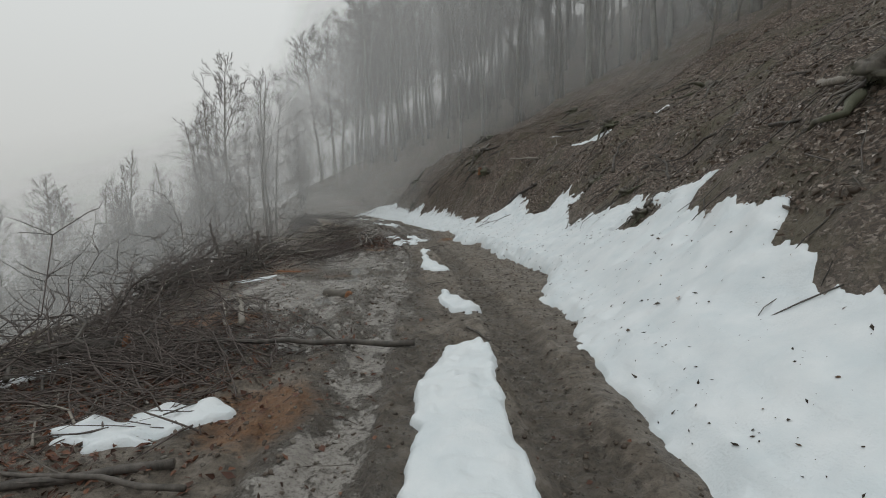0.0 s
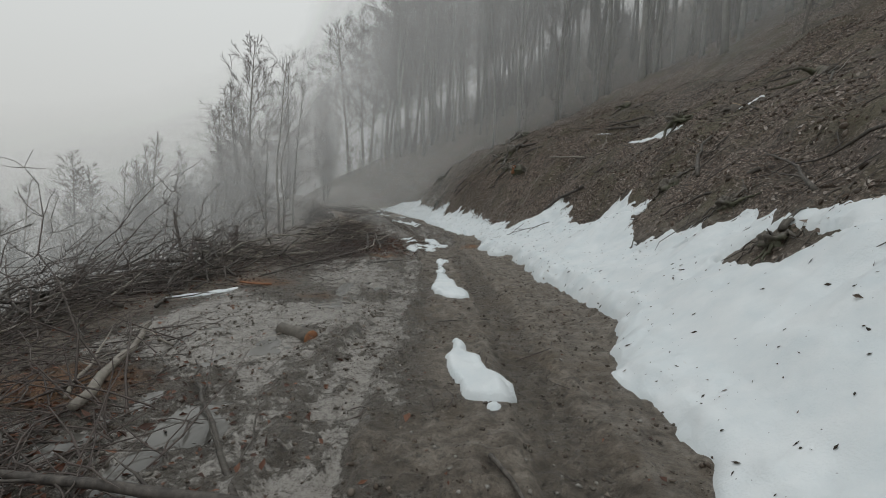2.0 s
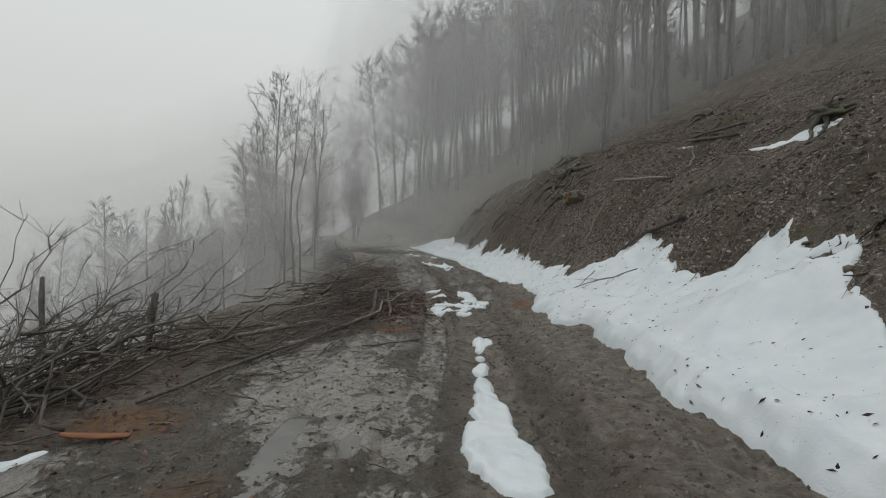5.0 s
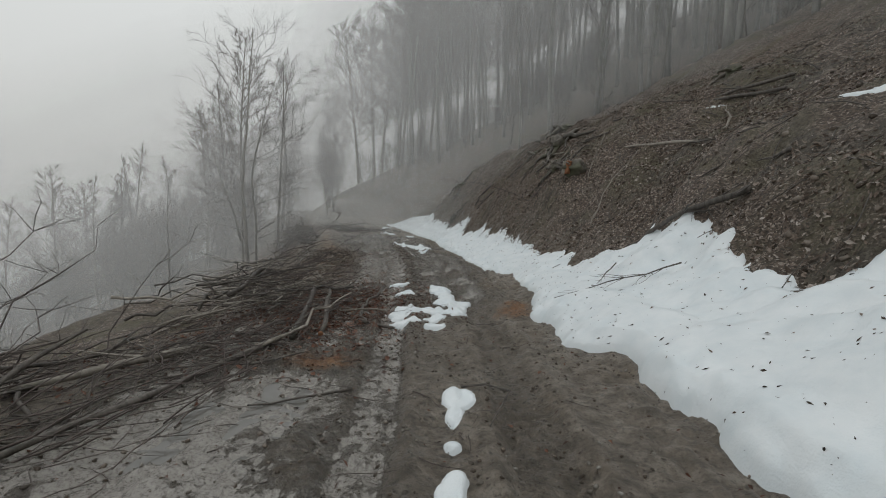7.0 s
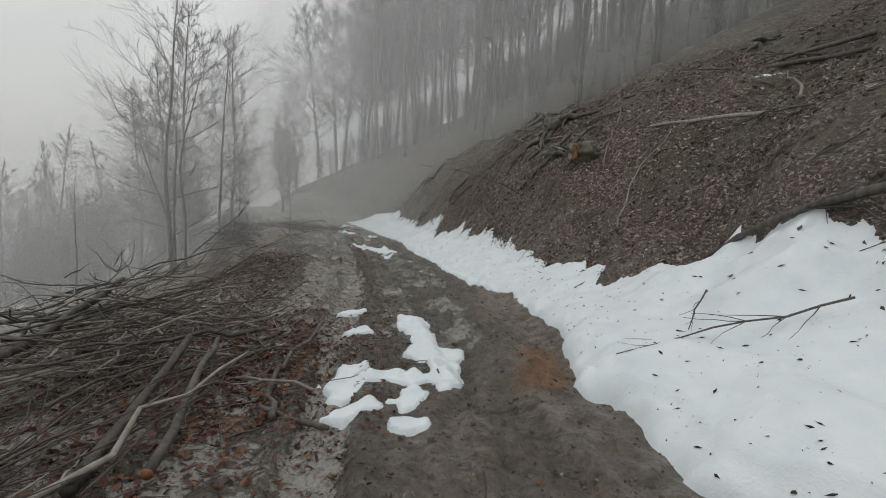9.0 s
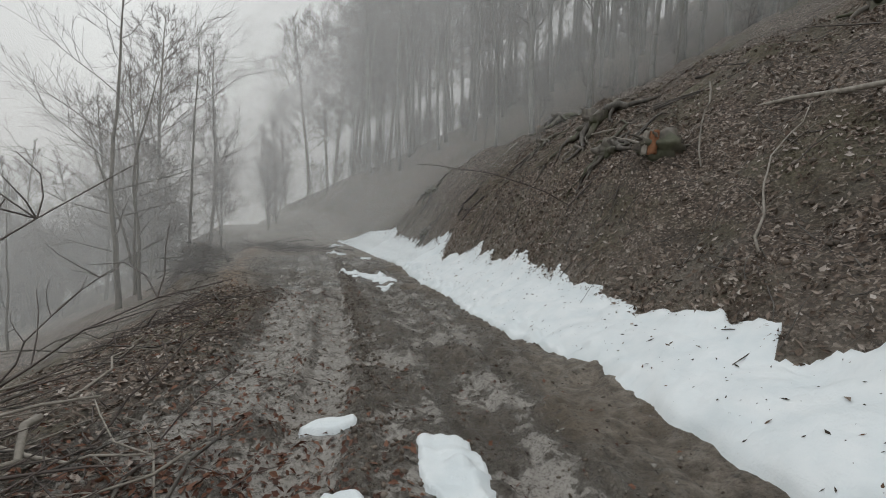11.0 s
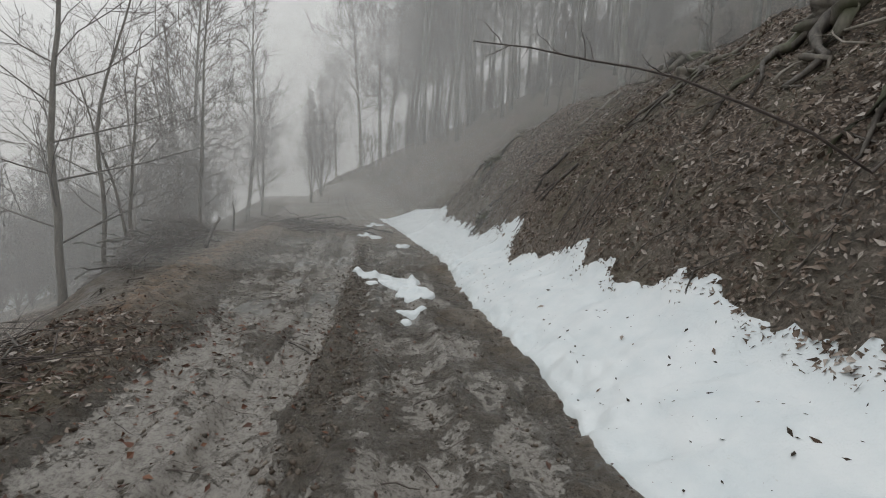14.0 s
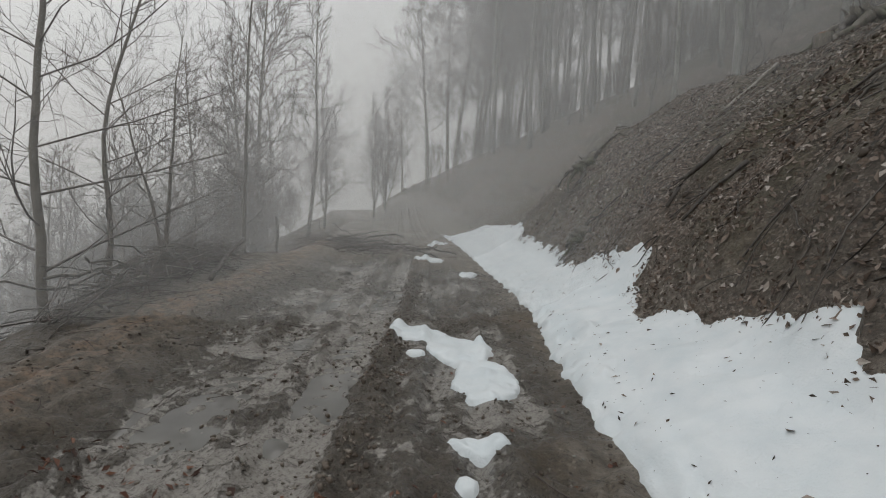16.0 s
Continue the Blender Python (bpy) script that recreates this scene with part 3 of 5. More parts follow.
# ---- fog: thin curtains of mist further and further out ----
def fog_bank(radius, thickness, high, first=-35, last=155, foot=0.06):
    me = bpy.data.meshes.new("fog_bank")
    cols, rows_ = 120, 10
    verts, uvs = [], []
    for i in range(cols + 1):
        a = radians(first + (last - first) * i / cols)
        rad = radius + 1.5 * math.sin(5 * a + radius)
        x, y = 2 + rad * math.cos(a), 5 + rad * math.sin(a)
        z = ground_z(x, y) - 0.9
        base = min(z, 6.0)
        # hangs high along the wooded slope, low over the valley
        tall = high + (34 - high) * float(step(118, 102, math.degrees(a)))
        for j in range(rows_ + 1):
            verts.append((x + 0.3 * math.sin(j + 3 * a), y + 0.3 * math.cos(1.7 * j + 4 * a), z + max(tall + base - z, 0.1) * (j / rows_)))
            uvs.append((i / cols, j / rows_))
    w = rows_ + 1
    faces = [(i * w + j, i * w + w + j, i * w + w + j + 1, i * w + j + 1) for i in range(cols) for j in range(rows_)]
    me.from_pydata(verts, [], faces)
    lay = me.uv_layers.new(name="UVMap")
    for lp in me.loops:
        lay.data[lp.index].uv = uvs[lp.vertex_index]
    me.polygons.foreach_set("use_smooth", np.ones(len(faces), bool))
    me.materials.append(fog_material("thin_mist", thickness, foot))
    return tagged(new("fog_bank", me), "thin grey mist hanging over the valley and slope", "fog", kind="stuff")


for radius, thickness, high in ((25, 0.2, 11), (34.5, 0.18, 12), (39.5, 0.13, 13), (45.5, 0.12, 14), (53, 0.13, 15), (62, 0.15, 17), (87, 0.5, 20)):
    fog_bank(radius, thickness, high)
# denser breath of mist over the valley below the first bend
fog_bank(21, 0.26, 10, 112, 172, 0.45)
# faint haze along the wooded slope
fog_bank(16, 0.15, 34, -35, 76)

# ---- bare trees ----
class Wood:
    """Gathers tapered tubes into one mesh."""

    def __init__(self):
        self.v, self.f = [], []

    def tube(self, pts, radii, sides, cap=True):
        v, f = self.v, self.f
        base = len(v)
        n = len(pts)
        for i, p in enumerate(pts):
            t = (pts[min(i + 1, n - 1)] - pts[max(i - 1, 0)]).normalized()
            ref = Vector((1, 0, 0)) if abs(t.z) > 0.8 else Vector((0, 0, 1))
            a = t.cross(ref).normalized()
            b = t.cross(a)
            for k in range(sides):
                w = 2 * math.pi * k / sides
                v.append(p + (a * math.cos(w) + b * math.sin(w)) * radii[i])
        for i in range(n - 1):
            for k in range(sides):
                q = base + i * sides
                f.append((q + k, q + (k + 1) % sides, q + sides + (k + 1) % sides, q + sides + k))
        if cap:
            f.append(tuple(base + k for k in reversed(range(sides))))
            f.append(tuple(base + (n - 1) * sides + k for k in range(sides)))

    def mesh(self, name, mat):
        me = bpy.data.meshes.new(name)
        me.from_pydata(self.v, [], self.f)
        me.polygons.foreach_set("use_smooth", np.ones(len(self.f), bool))
        me.materials.append(mat)
        return me


def bough(wood, rng, start, way, length, radius, level, deepest, fork, up, sides, least=0.003):
    """A limb with its side twigs, drawn into wood."""
    n = (5, 3, 2, 2)[level] if least < 0.006 else (4, 2, 1, 1)[level]
    pts, radii = [start.copy()], [radius]
    d = way.normalized()
    for i in range(n):
        d = (d + Vector((rng.gauss(0, 0.12), rng.gauss(0, 0.12), rng.gauss(0, 0.08) + up))).normalized()
        pts.append(pts[-1] + d * (length / n))
        radii.append(max(radius * (1 - 0.85 * (i + 1) / n), least))
    wood.tube(pts, radii, sides, False)
    if level == deepest:
        return
    for k in range(fork[level]):
        at = 0.2 + 0.8 * (k + rng.random()) / fork[level]
        i = min(int(at * n), n - 1)
        p = pts[i].lerp(pts[i + 1], at * n - i)
        t = (pts[i + 1] - pts[i]).normalized()
        side = t.cross(Vector((rng.gauss(0, 1), rng.gauss(0, 1), rng.gauss(0, 1)))).normalized()
        w = t * 0.8 + side * rng.uniform(0.45, 0.85)
        bough(wood, rng, p, w, length * rng.uniform(0.34, 0.58) * (1.2 - 0.6 * at), radius * (1 - 0.8 * at) * 0.6 + least * 0.7, level + 1, deepest, fork, up, 3, least)


def bare_tree(seed, high, girth, first, limbs, reach, fork=(4, 3), rise=0.75, bend=0.04, bark=None, label="", place=(0, 0), category="tree", group="", stems=1, twig=None, least=0.003, dome=0.0):
    """A leafless tree: trunk and crown. first: the share of its height where limbs begin; dome: 0 pointed, 1 broad at the top."""
    rng = random.Random(seed)
    root = new("tree")
    trunk, crown = Wood(), Wood()
    shoots = [(Vector((0, 0, -0.4)), Vector((rng.gauss(0, 0.03), rng.gauss(0, 0.03), 1)), high, girth)]
    for k in range(1, stems):
        a = 2.2 * k + rng.random()
        shoots.append((Vector((0.03 * math.cos(a), 0.03 * math.sin(a), high * rng.uniform(0.04, 0.16))), Vector((0.33 * math.cos(a), 0.33 * math.sin(a), 1)), high * rng.uniform(0.65, 0.85), girth * 0.72))
    for start, d, tall, r0 in shoots:
        n = 14
        pts, radii = [start], [r0 * 1.3]
        for i in range(n):
            d = (d + Vector((rng.gauss(0, bend), rng.gauss(0, bend), 0.10))).normalized()
            pts.append(pts[-1] + d * (tall / n))
            radii.append(r0 * (1 - 0.95 * ((i + 1) / n) ** 1.1) + least)
        trunk.tube(pts, radii, 8)
        for k in range(limbs):
            at = first + (0.97 - first) * (k + rng.random() * 0.9) / limbs
            i = min(int(at * n), n - 1)
            p = pts[i].lerp(pts[i + 1], at * n - i)
            turn = k * 2.4 + rng.random()
            q = (at - first) / (1 - first)
            lift = rise * rng.uniform(0.6, 1.3) + 0.7 * q
            w = Vector((math.cos(turn), math.sin(turn), lift))
            pointed = (0.14 + 0.95 * (1 - q) ** 0.85) * min(1.0, 0.65 + 1.6 * q)
            broad = 0.35 + 0.75 * math.sin(math.pi * min(1.0, 0.2 + 0.72 * q))
            long = reach * (pointed + (broad - pointed) * dome) * rng.uniform(0.6, 1.1)
            bough(crown, rng, p, w, long, radii[i] * 0.26 + least, 0, len(fork), fork, 0.05, 3 if least > 0.006 else 4, least)
    t = new("trunk", trunk.mesh("trunk", bark or BARK))
    c = new("crown", crown.mesh("crown", twig or TWIG))
    t.parent = c.parent = root
    x, y = place
    root.matrix_world = pose(x, y, ground_z(x, y))
    return tagged(root, label, category, group, "")


# trees at the outer edge of the track
bare_tree(11, 11.0, 0.085, 0.14, 22, 5.4, (7, 4), 0.3, 0.06, BARK, "slender bare grey-barked tree above the drop", (-11.1, 29.9), least=0.004, dome=0.4)
bare_tree(12, 10.2, 0.06, 0.16, 20, 4.2, (7, 4), 0.4, 0.07, BARK, "thin bare tree with upswept twigs above the drop", (-11.4, 31.4), least=0.004, dome=0.3)
bare_tree(14, 9.5, 0.075, 0.2, 16, 4.2, (7, 4), 0.6, 0.06, BARK, "bare tree with a forked trunk", (-14.6, 35.8), stems=2, least=0.004, dome=0.4)
bare_tree(15, 11.5, 0.08, 0.16, 22, 4.0, (7, 4), 0.5, 0.05, BARK, "tall bare tree below the track", (-13.4, 38.1), least=0.005, dome=0.2)
bare_tree(16, 6.5, 0.045, 0.15, 14, 2.6, (5, 4), 0.5, 0.08, BARK, "crooked thin bare tree on the valley side", (-16.0, 31.5), least=0.004, dome=0.5)

# kinds of tree that stand in numbers
far_a = bare_tree(21, 20, 0.17, 0.14, 46, 6.2, (6, 5), 0.65, 0.03, BARK, "tall bare tree standing in the fog", (-23.5, 52.0), group="trees in the valley", least=0.016, dome=0.2)
far_b = bare_tree(22, 17, 0.14, 0.14, 40, 4.6, (6, 4), 0.8, 0.03, BARK, "tall narrow bare tree standing in the fog", (-20.3, 53.5), group="trees in the valley", least=0.012)
far_c = bare_tree(23, 12, 0.09, 0.12, 20, 3.0, (5, 4), 0.9, 0.04, BARK, "thin bare tree with several stems standing in the fog", (-19.7, 65.9), group="trees in the valley", stems=3, least=0.011)
thicket = bare_tree(24, 6.5, 0.04, 0.04, 10, 2.3, (4, 3), 0.9, 0.08, BARK, "low bare thicket of many thin stems in the fog", (-19.0, 44.0), group="trees in the valley", stems=4, least=0.015, dome=0.6)
beech_a = bare_tree(31, 23, 0.20, 0.32, 30, 4.6, (5, 4), 1.1, 0.02, BARK_PALE, "tall bare beech with a pale trunk on the slope", (9.9, 31.9), group="forest on the slope", least=0.016, dome=0.7)
beech_b = bare_tree(32, 20, 0.15, 0.36, 26, 3.8, (5, 4), 1.2, 0.025, BARK_PALE, "tall bare beech with a pale trunk on the slope", (11.5, 25.9), group="forest on the slope", least=0.016, dome=0.6)
beech_c = bare_tree(33, 24, 0.24, 0.26, 38, 6.2, (6, 5), 0.75, 0.02, BARK, "broad bare beech at the edge of the forest", (-20.5, 82.0), group="forest on the slope", least=0.018, dome=0.9)
sapling = bare_tree(34, 6, 0.04, 0.15, 16, 1.6, (4, 3), 0.9, 0.05, BARK, "young bare tree on the slope", (11.6, 20.8), group="forest on the slope", least=0.012, dome=0.3)


def stand(kind, x, y, size, turn, lean=0.0):
    t = copy_thing(kind, pose(x, y, ground_z(x, y) - 0.1, lean, 0, turn) @ Matrix.Diagonal((size, size, size, 1)))
    return t


rng = random.Random(5)
for x, y, k, s in ((-18.0, 62.3, far_c, 0.95), (-17.2, 58.0, far_c, 0.85), (-21.2, 57.5, far_c, 1.0), (-25.5, 52.5, far_b, 1.0), (-28.0, 56.0, far_b, 0.9), (-46, 55, far_a, 0.85), (-40, 57, far_b, 0.85), (-36.5, 60, far_c, 1.0), (-33, 50, far_c, 1.15), (-30, 64, far_b, 0.95),
                   (-60, 74, far_a, 1.25), (-63, 72, far_b, 1.2), (-52, 52, far_b, 0.8), (-56, 58, far_b, 1.0), (-44, 44, far_c, 1.0), (-31, 44, far_c, 1.0), (-27, 45, thicket, 1.1)):
    stand(k, x, y, s, rng.uniform(0, 360))
for i in range(26):
    y = rng.uniform(46, 88)
    x = left_edge(y) - rng.uniform(8, 50)
    stand(rng.choice((far_b, far_c, far_c)), float(x), y, rng.uniform(0.6, 0.95), rng.uniform(0, 360))


def undergrowth(label, spots):
    """Far thickets nobody could count, one mesh."""
    src = [(np.array([v.co[:] for v in c.data.vertices]), [tuple(p.vertices) for p in c.data.polygons]) for c in thicket.children]
    verts, faces, base = [], [], 0
    for x, y, size, turn in spots:
        c, q = math.cos(turn) * size, math.sin(turn) * size
        for co, fs in src:
            verts.append(np.stack([x + co[:, 0] * c - co[:, 1] * q, y + co[:, 0] * q + co[:, 1] * c, ground_z(x, y) - 0.1 + co[:, 2] * size], -1))
            faces += [tuple(i + base for i in f) for f in fs]
            base += len(co)
    me = bpy.data.meshes.new("undergrowth")
    me.from_pydata(np.concatenate(verts).tolist(), [], faces)
    me.materials.append(TWIG)
    return tagged(new("undergrowth", me), label, "undergrowth", kind="stuff")


spots = []
for i in range(60):
    y = rng.uniform(44, 74)
    spots.append((float(left_edge(y)) - 6 - 38 * rng.random() ** 1.3, y, rng.uniform(0.7, 1.25), rng.uniform(0, 6.28)))
undergrowth("bare grey thickets in the foggy valley", spots)
placed = []
tries = 0
while len(placed) < 185 and tries < 9000:
    tries += 1
    y = rng.uniform(14, 88)
    r = rng.uniform(7.5, 46)
    if r < np.interp(y, [14, 30, 40, 52, 60, 105], [16.5, 13.5, 13.5, 11, 7.5, 6.5]):
        continue
    x = float(hill_foot(y)) + r
    if x < -17 and y < 78 or x < -10 - 0.12 * (y - 60) - 2:
        continue
    if any((x - a) ** 2 + (y - b) ** 2 < 6.5 for a, b in placed):
        continue
    placed.append((x, y))
    stand(rng.choice((beech_a, beech_a, beech_b, beech_b, beech_b)), x, y, rng.uniform(0.78, 1.1), rng.uniform(0, 360))
# the forest's outer edge, lower trees outermost
for x, y, size in ((-23.5, 81, 0.62), (-18.5, 84, 1.05), (-16.5, 80, 1.0), (-14.5, 83, 1.12), (-13, 78, 0.95), (-11, 82, 1.1), (-9, 79, 1.0), (-17, 92, 1.25), (-12, 93, 1.25), (-7, 90, 1.2), (-4, 84, 1.1), (1, 88, 1.15), (6, 82, 1.05), (4, 74, 0.95), (-6, 74, 0.85), (-1, 70, 0.8)):
    stand(beech_c, x, y, size, rng.uniform(0, 360))
spots = []
for i in range(85):
    y = rng.uniform(56, 86)
    spots.append((rng.uniform(-24 + 0.55 * (86 - y), 22), y, rng.uniform(0.45, 0.9), rng.uniform(0, 6.28)))
for i in range(28):
    y = rng.uniform(24, 58)
    spots.append((float(hill_foot(y)) + rng.uniform(16, 30), y, rng.uniform(0.3, 0.55), rng.uniform(0, 6.28)))
undergrowth("bare low undergrowth below the trees of the slope", spots)
for x, y in ((14.0, 23.0), (12.5, 17.5), (15.5, 27), (13.8, 30.5), (12.2, 35), (9.5, 39), (7.5, 44), (5, 49), (1.5, 53)):
    stand(sapling, x, y, rng.uniform(0.8, 1.4), rng.uniform(0, 360))

# ---- fallen wood ----
def part(name, mesh, parent, label=""):
    ob = new(name, mesh)
    ob.parent = parent
    return tagged(ob, label) if label else ob


def crooked(rng, a, b, pieces, bend, sag=0.0):
    """A bent line from a to b."""
    a, b = Vector(a), Vector(b)
    long = (b - a).length
    side = Vector((rng.gauss(0, 1), rng.gauss(0, 1), rng.gauss(0, 0.6))) * bend * long
    pts = []
    for i in range(pieces + 1):
        t = i / pieces
        p = a.lerp(b, t) + side * math.sin(math.pi * t) * 0.5 + Vector((0, 0, sag * long * math.sin(math.pi * t)))
        if 0 < i < pieces:
            p += Vector((rng.gauss(0, 1), rng.gauss(0, 1), rng.gauss(0, 0.7))) * bend * long * 0.22
        pts.append(p)
    return pts


def stick(name, rng, a, b, r0, r1, mat, parent=None, bend=0.08, sides=6, forks=2, sag=0.0):
    """A crooked branch as a mesh; its side twigs are parts of it."""
    wood = Wood()
    n = max(4, int((Vector(b) - Vector(a)).length * 4))
    n = min(n, 9)
    pts = crooked(rng, a, b, n, bend, sag)
    wood.tube(pts, [(r0 + (r1 - r0) * i / n) * rng.uniform(0.88, 1.12) for i in range(n + 1)], sides)
    ob = new(name, wood.mesh(name, mat))
    if parent:
        ob.parent = parent
    long = (pts[-1] - pts[0]).length
    for k in range(forks):
        i = rng.randrange(1, n)
        d = (pts[min(i + 1, n)] - pts[i - 1]).normalized()
        w = d.cross(Vector((rng.gauss(0, 1), rng.gauss(0, 1), rng.gauss(0, 1)))).normalized()
        w.z *= 0.35
        l2 = long * rng.uniform(0.12, 0.34)
        q = pts[i] + (d * 0.8 + w * 0.7) * l2
        r = (r0 + (r1 - r0) * i / n) * 0.5
        twig = Wood()
        twig.tube(crooked(rng, pts[i], q, 4, bend * 1.3), [r, r * 0.85, r * 0.65, r * 0.5, max(r * 0.25, 0.002)], 4, False)
        part("side_twig", twig.mesh("side_twig", mat), ob)
    return ob, pts


def fallen_branch(seed, a, b, r0, r1, label, bend=0.06, forks=3, mat=None, name="fallen_branch", cut="", lift=True, sag=0.0):
    """A branch on the ground from a to b, given as x, y and height above the ground."""
    rng = random.Random(seed)
    a = (a[0], a[1], ground_z(a[0], a[1]) + a[2])
    b = (b[0], b[1], ground_z(b[0], b[1]) + b[2])
    ob, pts = stick(name, rng, a, b, r0, r1, mat or BRANCH, None, bend, 8, forks, sag)
    tagged(ob, label, "branch")
    if cut:
        end = Wood()
        d = (pts[0] - pts[1]).normalized()
        end.tube([pts[0] - d * 0.004, pts[0] + d * 0.006], [r0 * 1.0, r0 * 0.95], 10)
        part("cut_end", end.mesh("cut_end", CUT), ob, cut)
    return ob


def brush_pile(seed, cx, cy, half_x, half_y, turn, heading, count, long, thick, high, label, fine=250, pale=0.15, spread=28.0, whips=0, mess=0.3, lean=0.0):
    """A heap of cut branches; each branch is a part, the thin twigs are one."""
    rng = random.Random(seed)
    root = tagged(new("brush_pile"), label, "brush pile")
    ct, st = math.cos(radians(turn)), math.sin(radians(turn))

    def spot(k=0.5):
        u, v = max(-1, min(1, rng.gauss(0, k))), max(-1, min(1, rng.gauss(0, k)))
        return cx + u * half_x * ct - v * half_y * st, cy + u * half_x * st + v * half_y * ct, max(0.0, 1 - u * u - v * v)

    for i in range(count):
        x, y, q = spot()
        wild = rng.random() < mess
        h = radians(rng.uniform(0, 360) if wild else heading + rng.gauss(0, spread))
        l2 = rng.uniform(*long) * (0.35 if wild else 0.5)
        z = rng.random() * high * q
        tilt = rng.gauss(lean, 0.22 if wild else 0.12)
        ends = []
        for s in (-1, 1):
            ex, ey = x + s * l2 * math.cos(h), y + s * l2 * math.sin(h)
            ends.append((ex, ey, max(ground_z(ex, ey) + 0.03, ground_z(x, y) + z + s * l2 * tilt)))
        r = thick[0] + (thick[1] - thick[0]) * rng.random() ** 1.6
        stick("branch", rng, ends[0], ends[1], r, r * 0.3, BRANCH_PALE if rng.random() < pale else BRANCH, root, rng.uniform(0.06, 0.2), 6, 4)
    w = Wood()
    for i in range(fine):
        x, y, q = spot(0.55)
        h = radians(heading + rng.gauss(0, spread + 20))
        l2 = rng.uniform(0.15, 0.55)
        z0 = ground_z(x, y) + rng.random() * (high * q + 0.05)
        a = (x, y, z0 + 0.01)
        bx, by = x + 2 * l2 * math.cos(h), y + 2 * l2 * math.sin(h)
        b = (bx, by, max(ground_z(bx, by) + 0.01, z0 + rng.gauss(0.05, 0.2)))
        pts = crooked(rng, a, b, 4, 0.10)
        r = rng.uniform(0.003, 0.009)
        w.tube(pts, [r, r * 0.9, r * 0.8, r * 0.6, r * 0.3], 4, False)
    for i in range(whips):
        x, y, q = spot(0.5)
        h = radians(heading + rng.gauss(0, spread))
        l2 = rng.uniform(0.9, 2.2)
        z0 = ground_z(x, y) + 0.05
        b = (x + l2 * math.cos(h) * 0.8, y + l2 * math.sin(h) * 0.8, z0 + l2 * rng.uniform(0.3, 0.95))
        pts = crooked(rng, (x, y, z0), b, 7, 0.12, 0.06)
        r = rng.uniform(0.006, 0.012)
        w.tube(pts, [r * (1 - 0.11 * k) for k in range(8)], 4, False)
        for k in range(7):
            p = pts[rng.randrange(2, 7)]
            q2 = p + Vector((rng.gauss(0, 0.22), rng.gauss(0, 0.22), rng.uniform(0.0, 0.35)))
            w.tube(crooked(rng, p, q2, 3, 0.12), [0.004, 0.0035, 0.003, 0.002], 3, False)
    tagged(part("twig_tangle", w.mesh("twig_tangle", TWIG), root, "tangle of thin dark twigs"), kind="stuff")
    return root


def lump(rng, radius, squash, rough, segs=14, rings=9):
    """A rough rounded body."""
    bm = bmesh.new()
    bmesh.ops.create_uvsphere(bm, u_segments=segs, v_segments=rings, radius=1)
    off = Vector((rng.random() * 50, rng.random() * 50, rng.random() * 50))
    for v in bm.verts:
        k = 1 + rough * noise.noise(v.co * 1.6 + off) + rough * 0.6 * noise.noise(v.co * 4 + off)
        v.co = Vector((v.co.x * radius * squash[0], v.co.y * radius * squash[1], v.co.z * radius * squash[2])) * k
    return bm


def to_mesh(bm, name, mat):
    me = bpy.data.meshes.new(name)
    bm.to_mesh(me)
    bm.free()
    me.polygons.foreach_set("use_smooth", np.ones(len(me.polygons), bool))
    me.materials.append(mat)
    return me


brush_pile(1, -4.0, 4.6, 1.0, 2.6, -10, 118, 34, (0.8, 2.0), (0.007, 0.026), 0.36, "tangled heap of thin bare branches above the drop", 420, 0.12, 40, 30, 0.4, 0.05)
brush_pile(2, -4.9, 10.7, 0.9, 3.4, -4, 92, 80, (1.0, 2.8), (0.007, 0.030), 0.7, "long tangled heap of cut branches along the track", 620, 0.16, 26, 46, 0.3, 0.16)
brush_pile(3, -3.8, 16.8, 1.4, 2.0, 12, 58, 72, (0.8, 2.5), (0.008, 0.031), 0.85, "big heap of cut branches beside the track", 240, 0.36, 34, 6, 0.5, 0.08)
brush_pile(4, -9.1, 30.6, 0.6, 3.6, 23, 113, 90, (1.2, 3.2), (0.007, 0.024), 0.55, "dark heap of branches along the outer bank", 480, 0.05, 17, 24, 0.2)
brush_pile(5, -9.3, 38.5, 2.4, 1.4, 10, 165, 34, (1.4, 3.2), (0.012, 0.034), 0.3, "low heap of branches lying across the bank", 320, 0.1, 18, 0, 0.15)
brush_pile(6, -5.4, 22.6, 0.9, 2.2, 15, 58, 15, (0.8, 2.8), (0.006, 0.017), 0.10, "loose thin branches along the outer bank", 90, 0.4, 26, 0, 0.25)
brush_pile(7, -2.5, 4.3, 0.9, 1.3, 0, 165, 16, (0.5, 1.6), (0.005, 0.015), 0.05, "loose thin branches on reddish soil", 520, 0.1, 40, 0)
brush_pile(8, -3.2, 14.0, 0.7, 2.6, 0, 70, 12, (0.8, 2.0), (0.007, 0.02), 0.12, "loose branches beside the track", 240, 0.2, 24, 0)
brush_pile(9, -4.7, 7.6, 0.6, 1.7, 4, 95, 40, (0.8, 2.2), (0.007, 0.028), 0.5, "tangled heap of dark cut branches along the track", 260, 0.15, 28, 18, 0.3, 0.15)

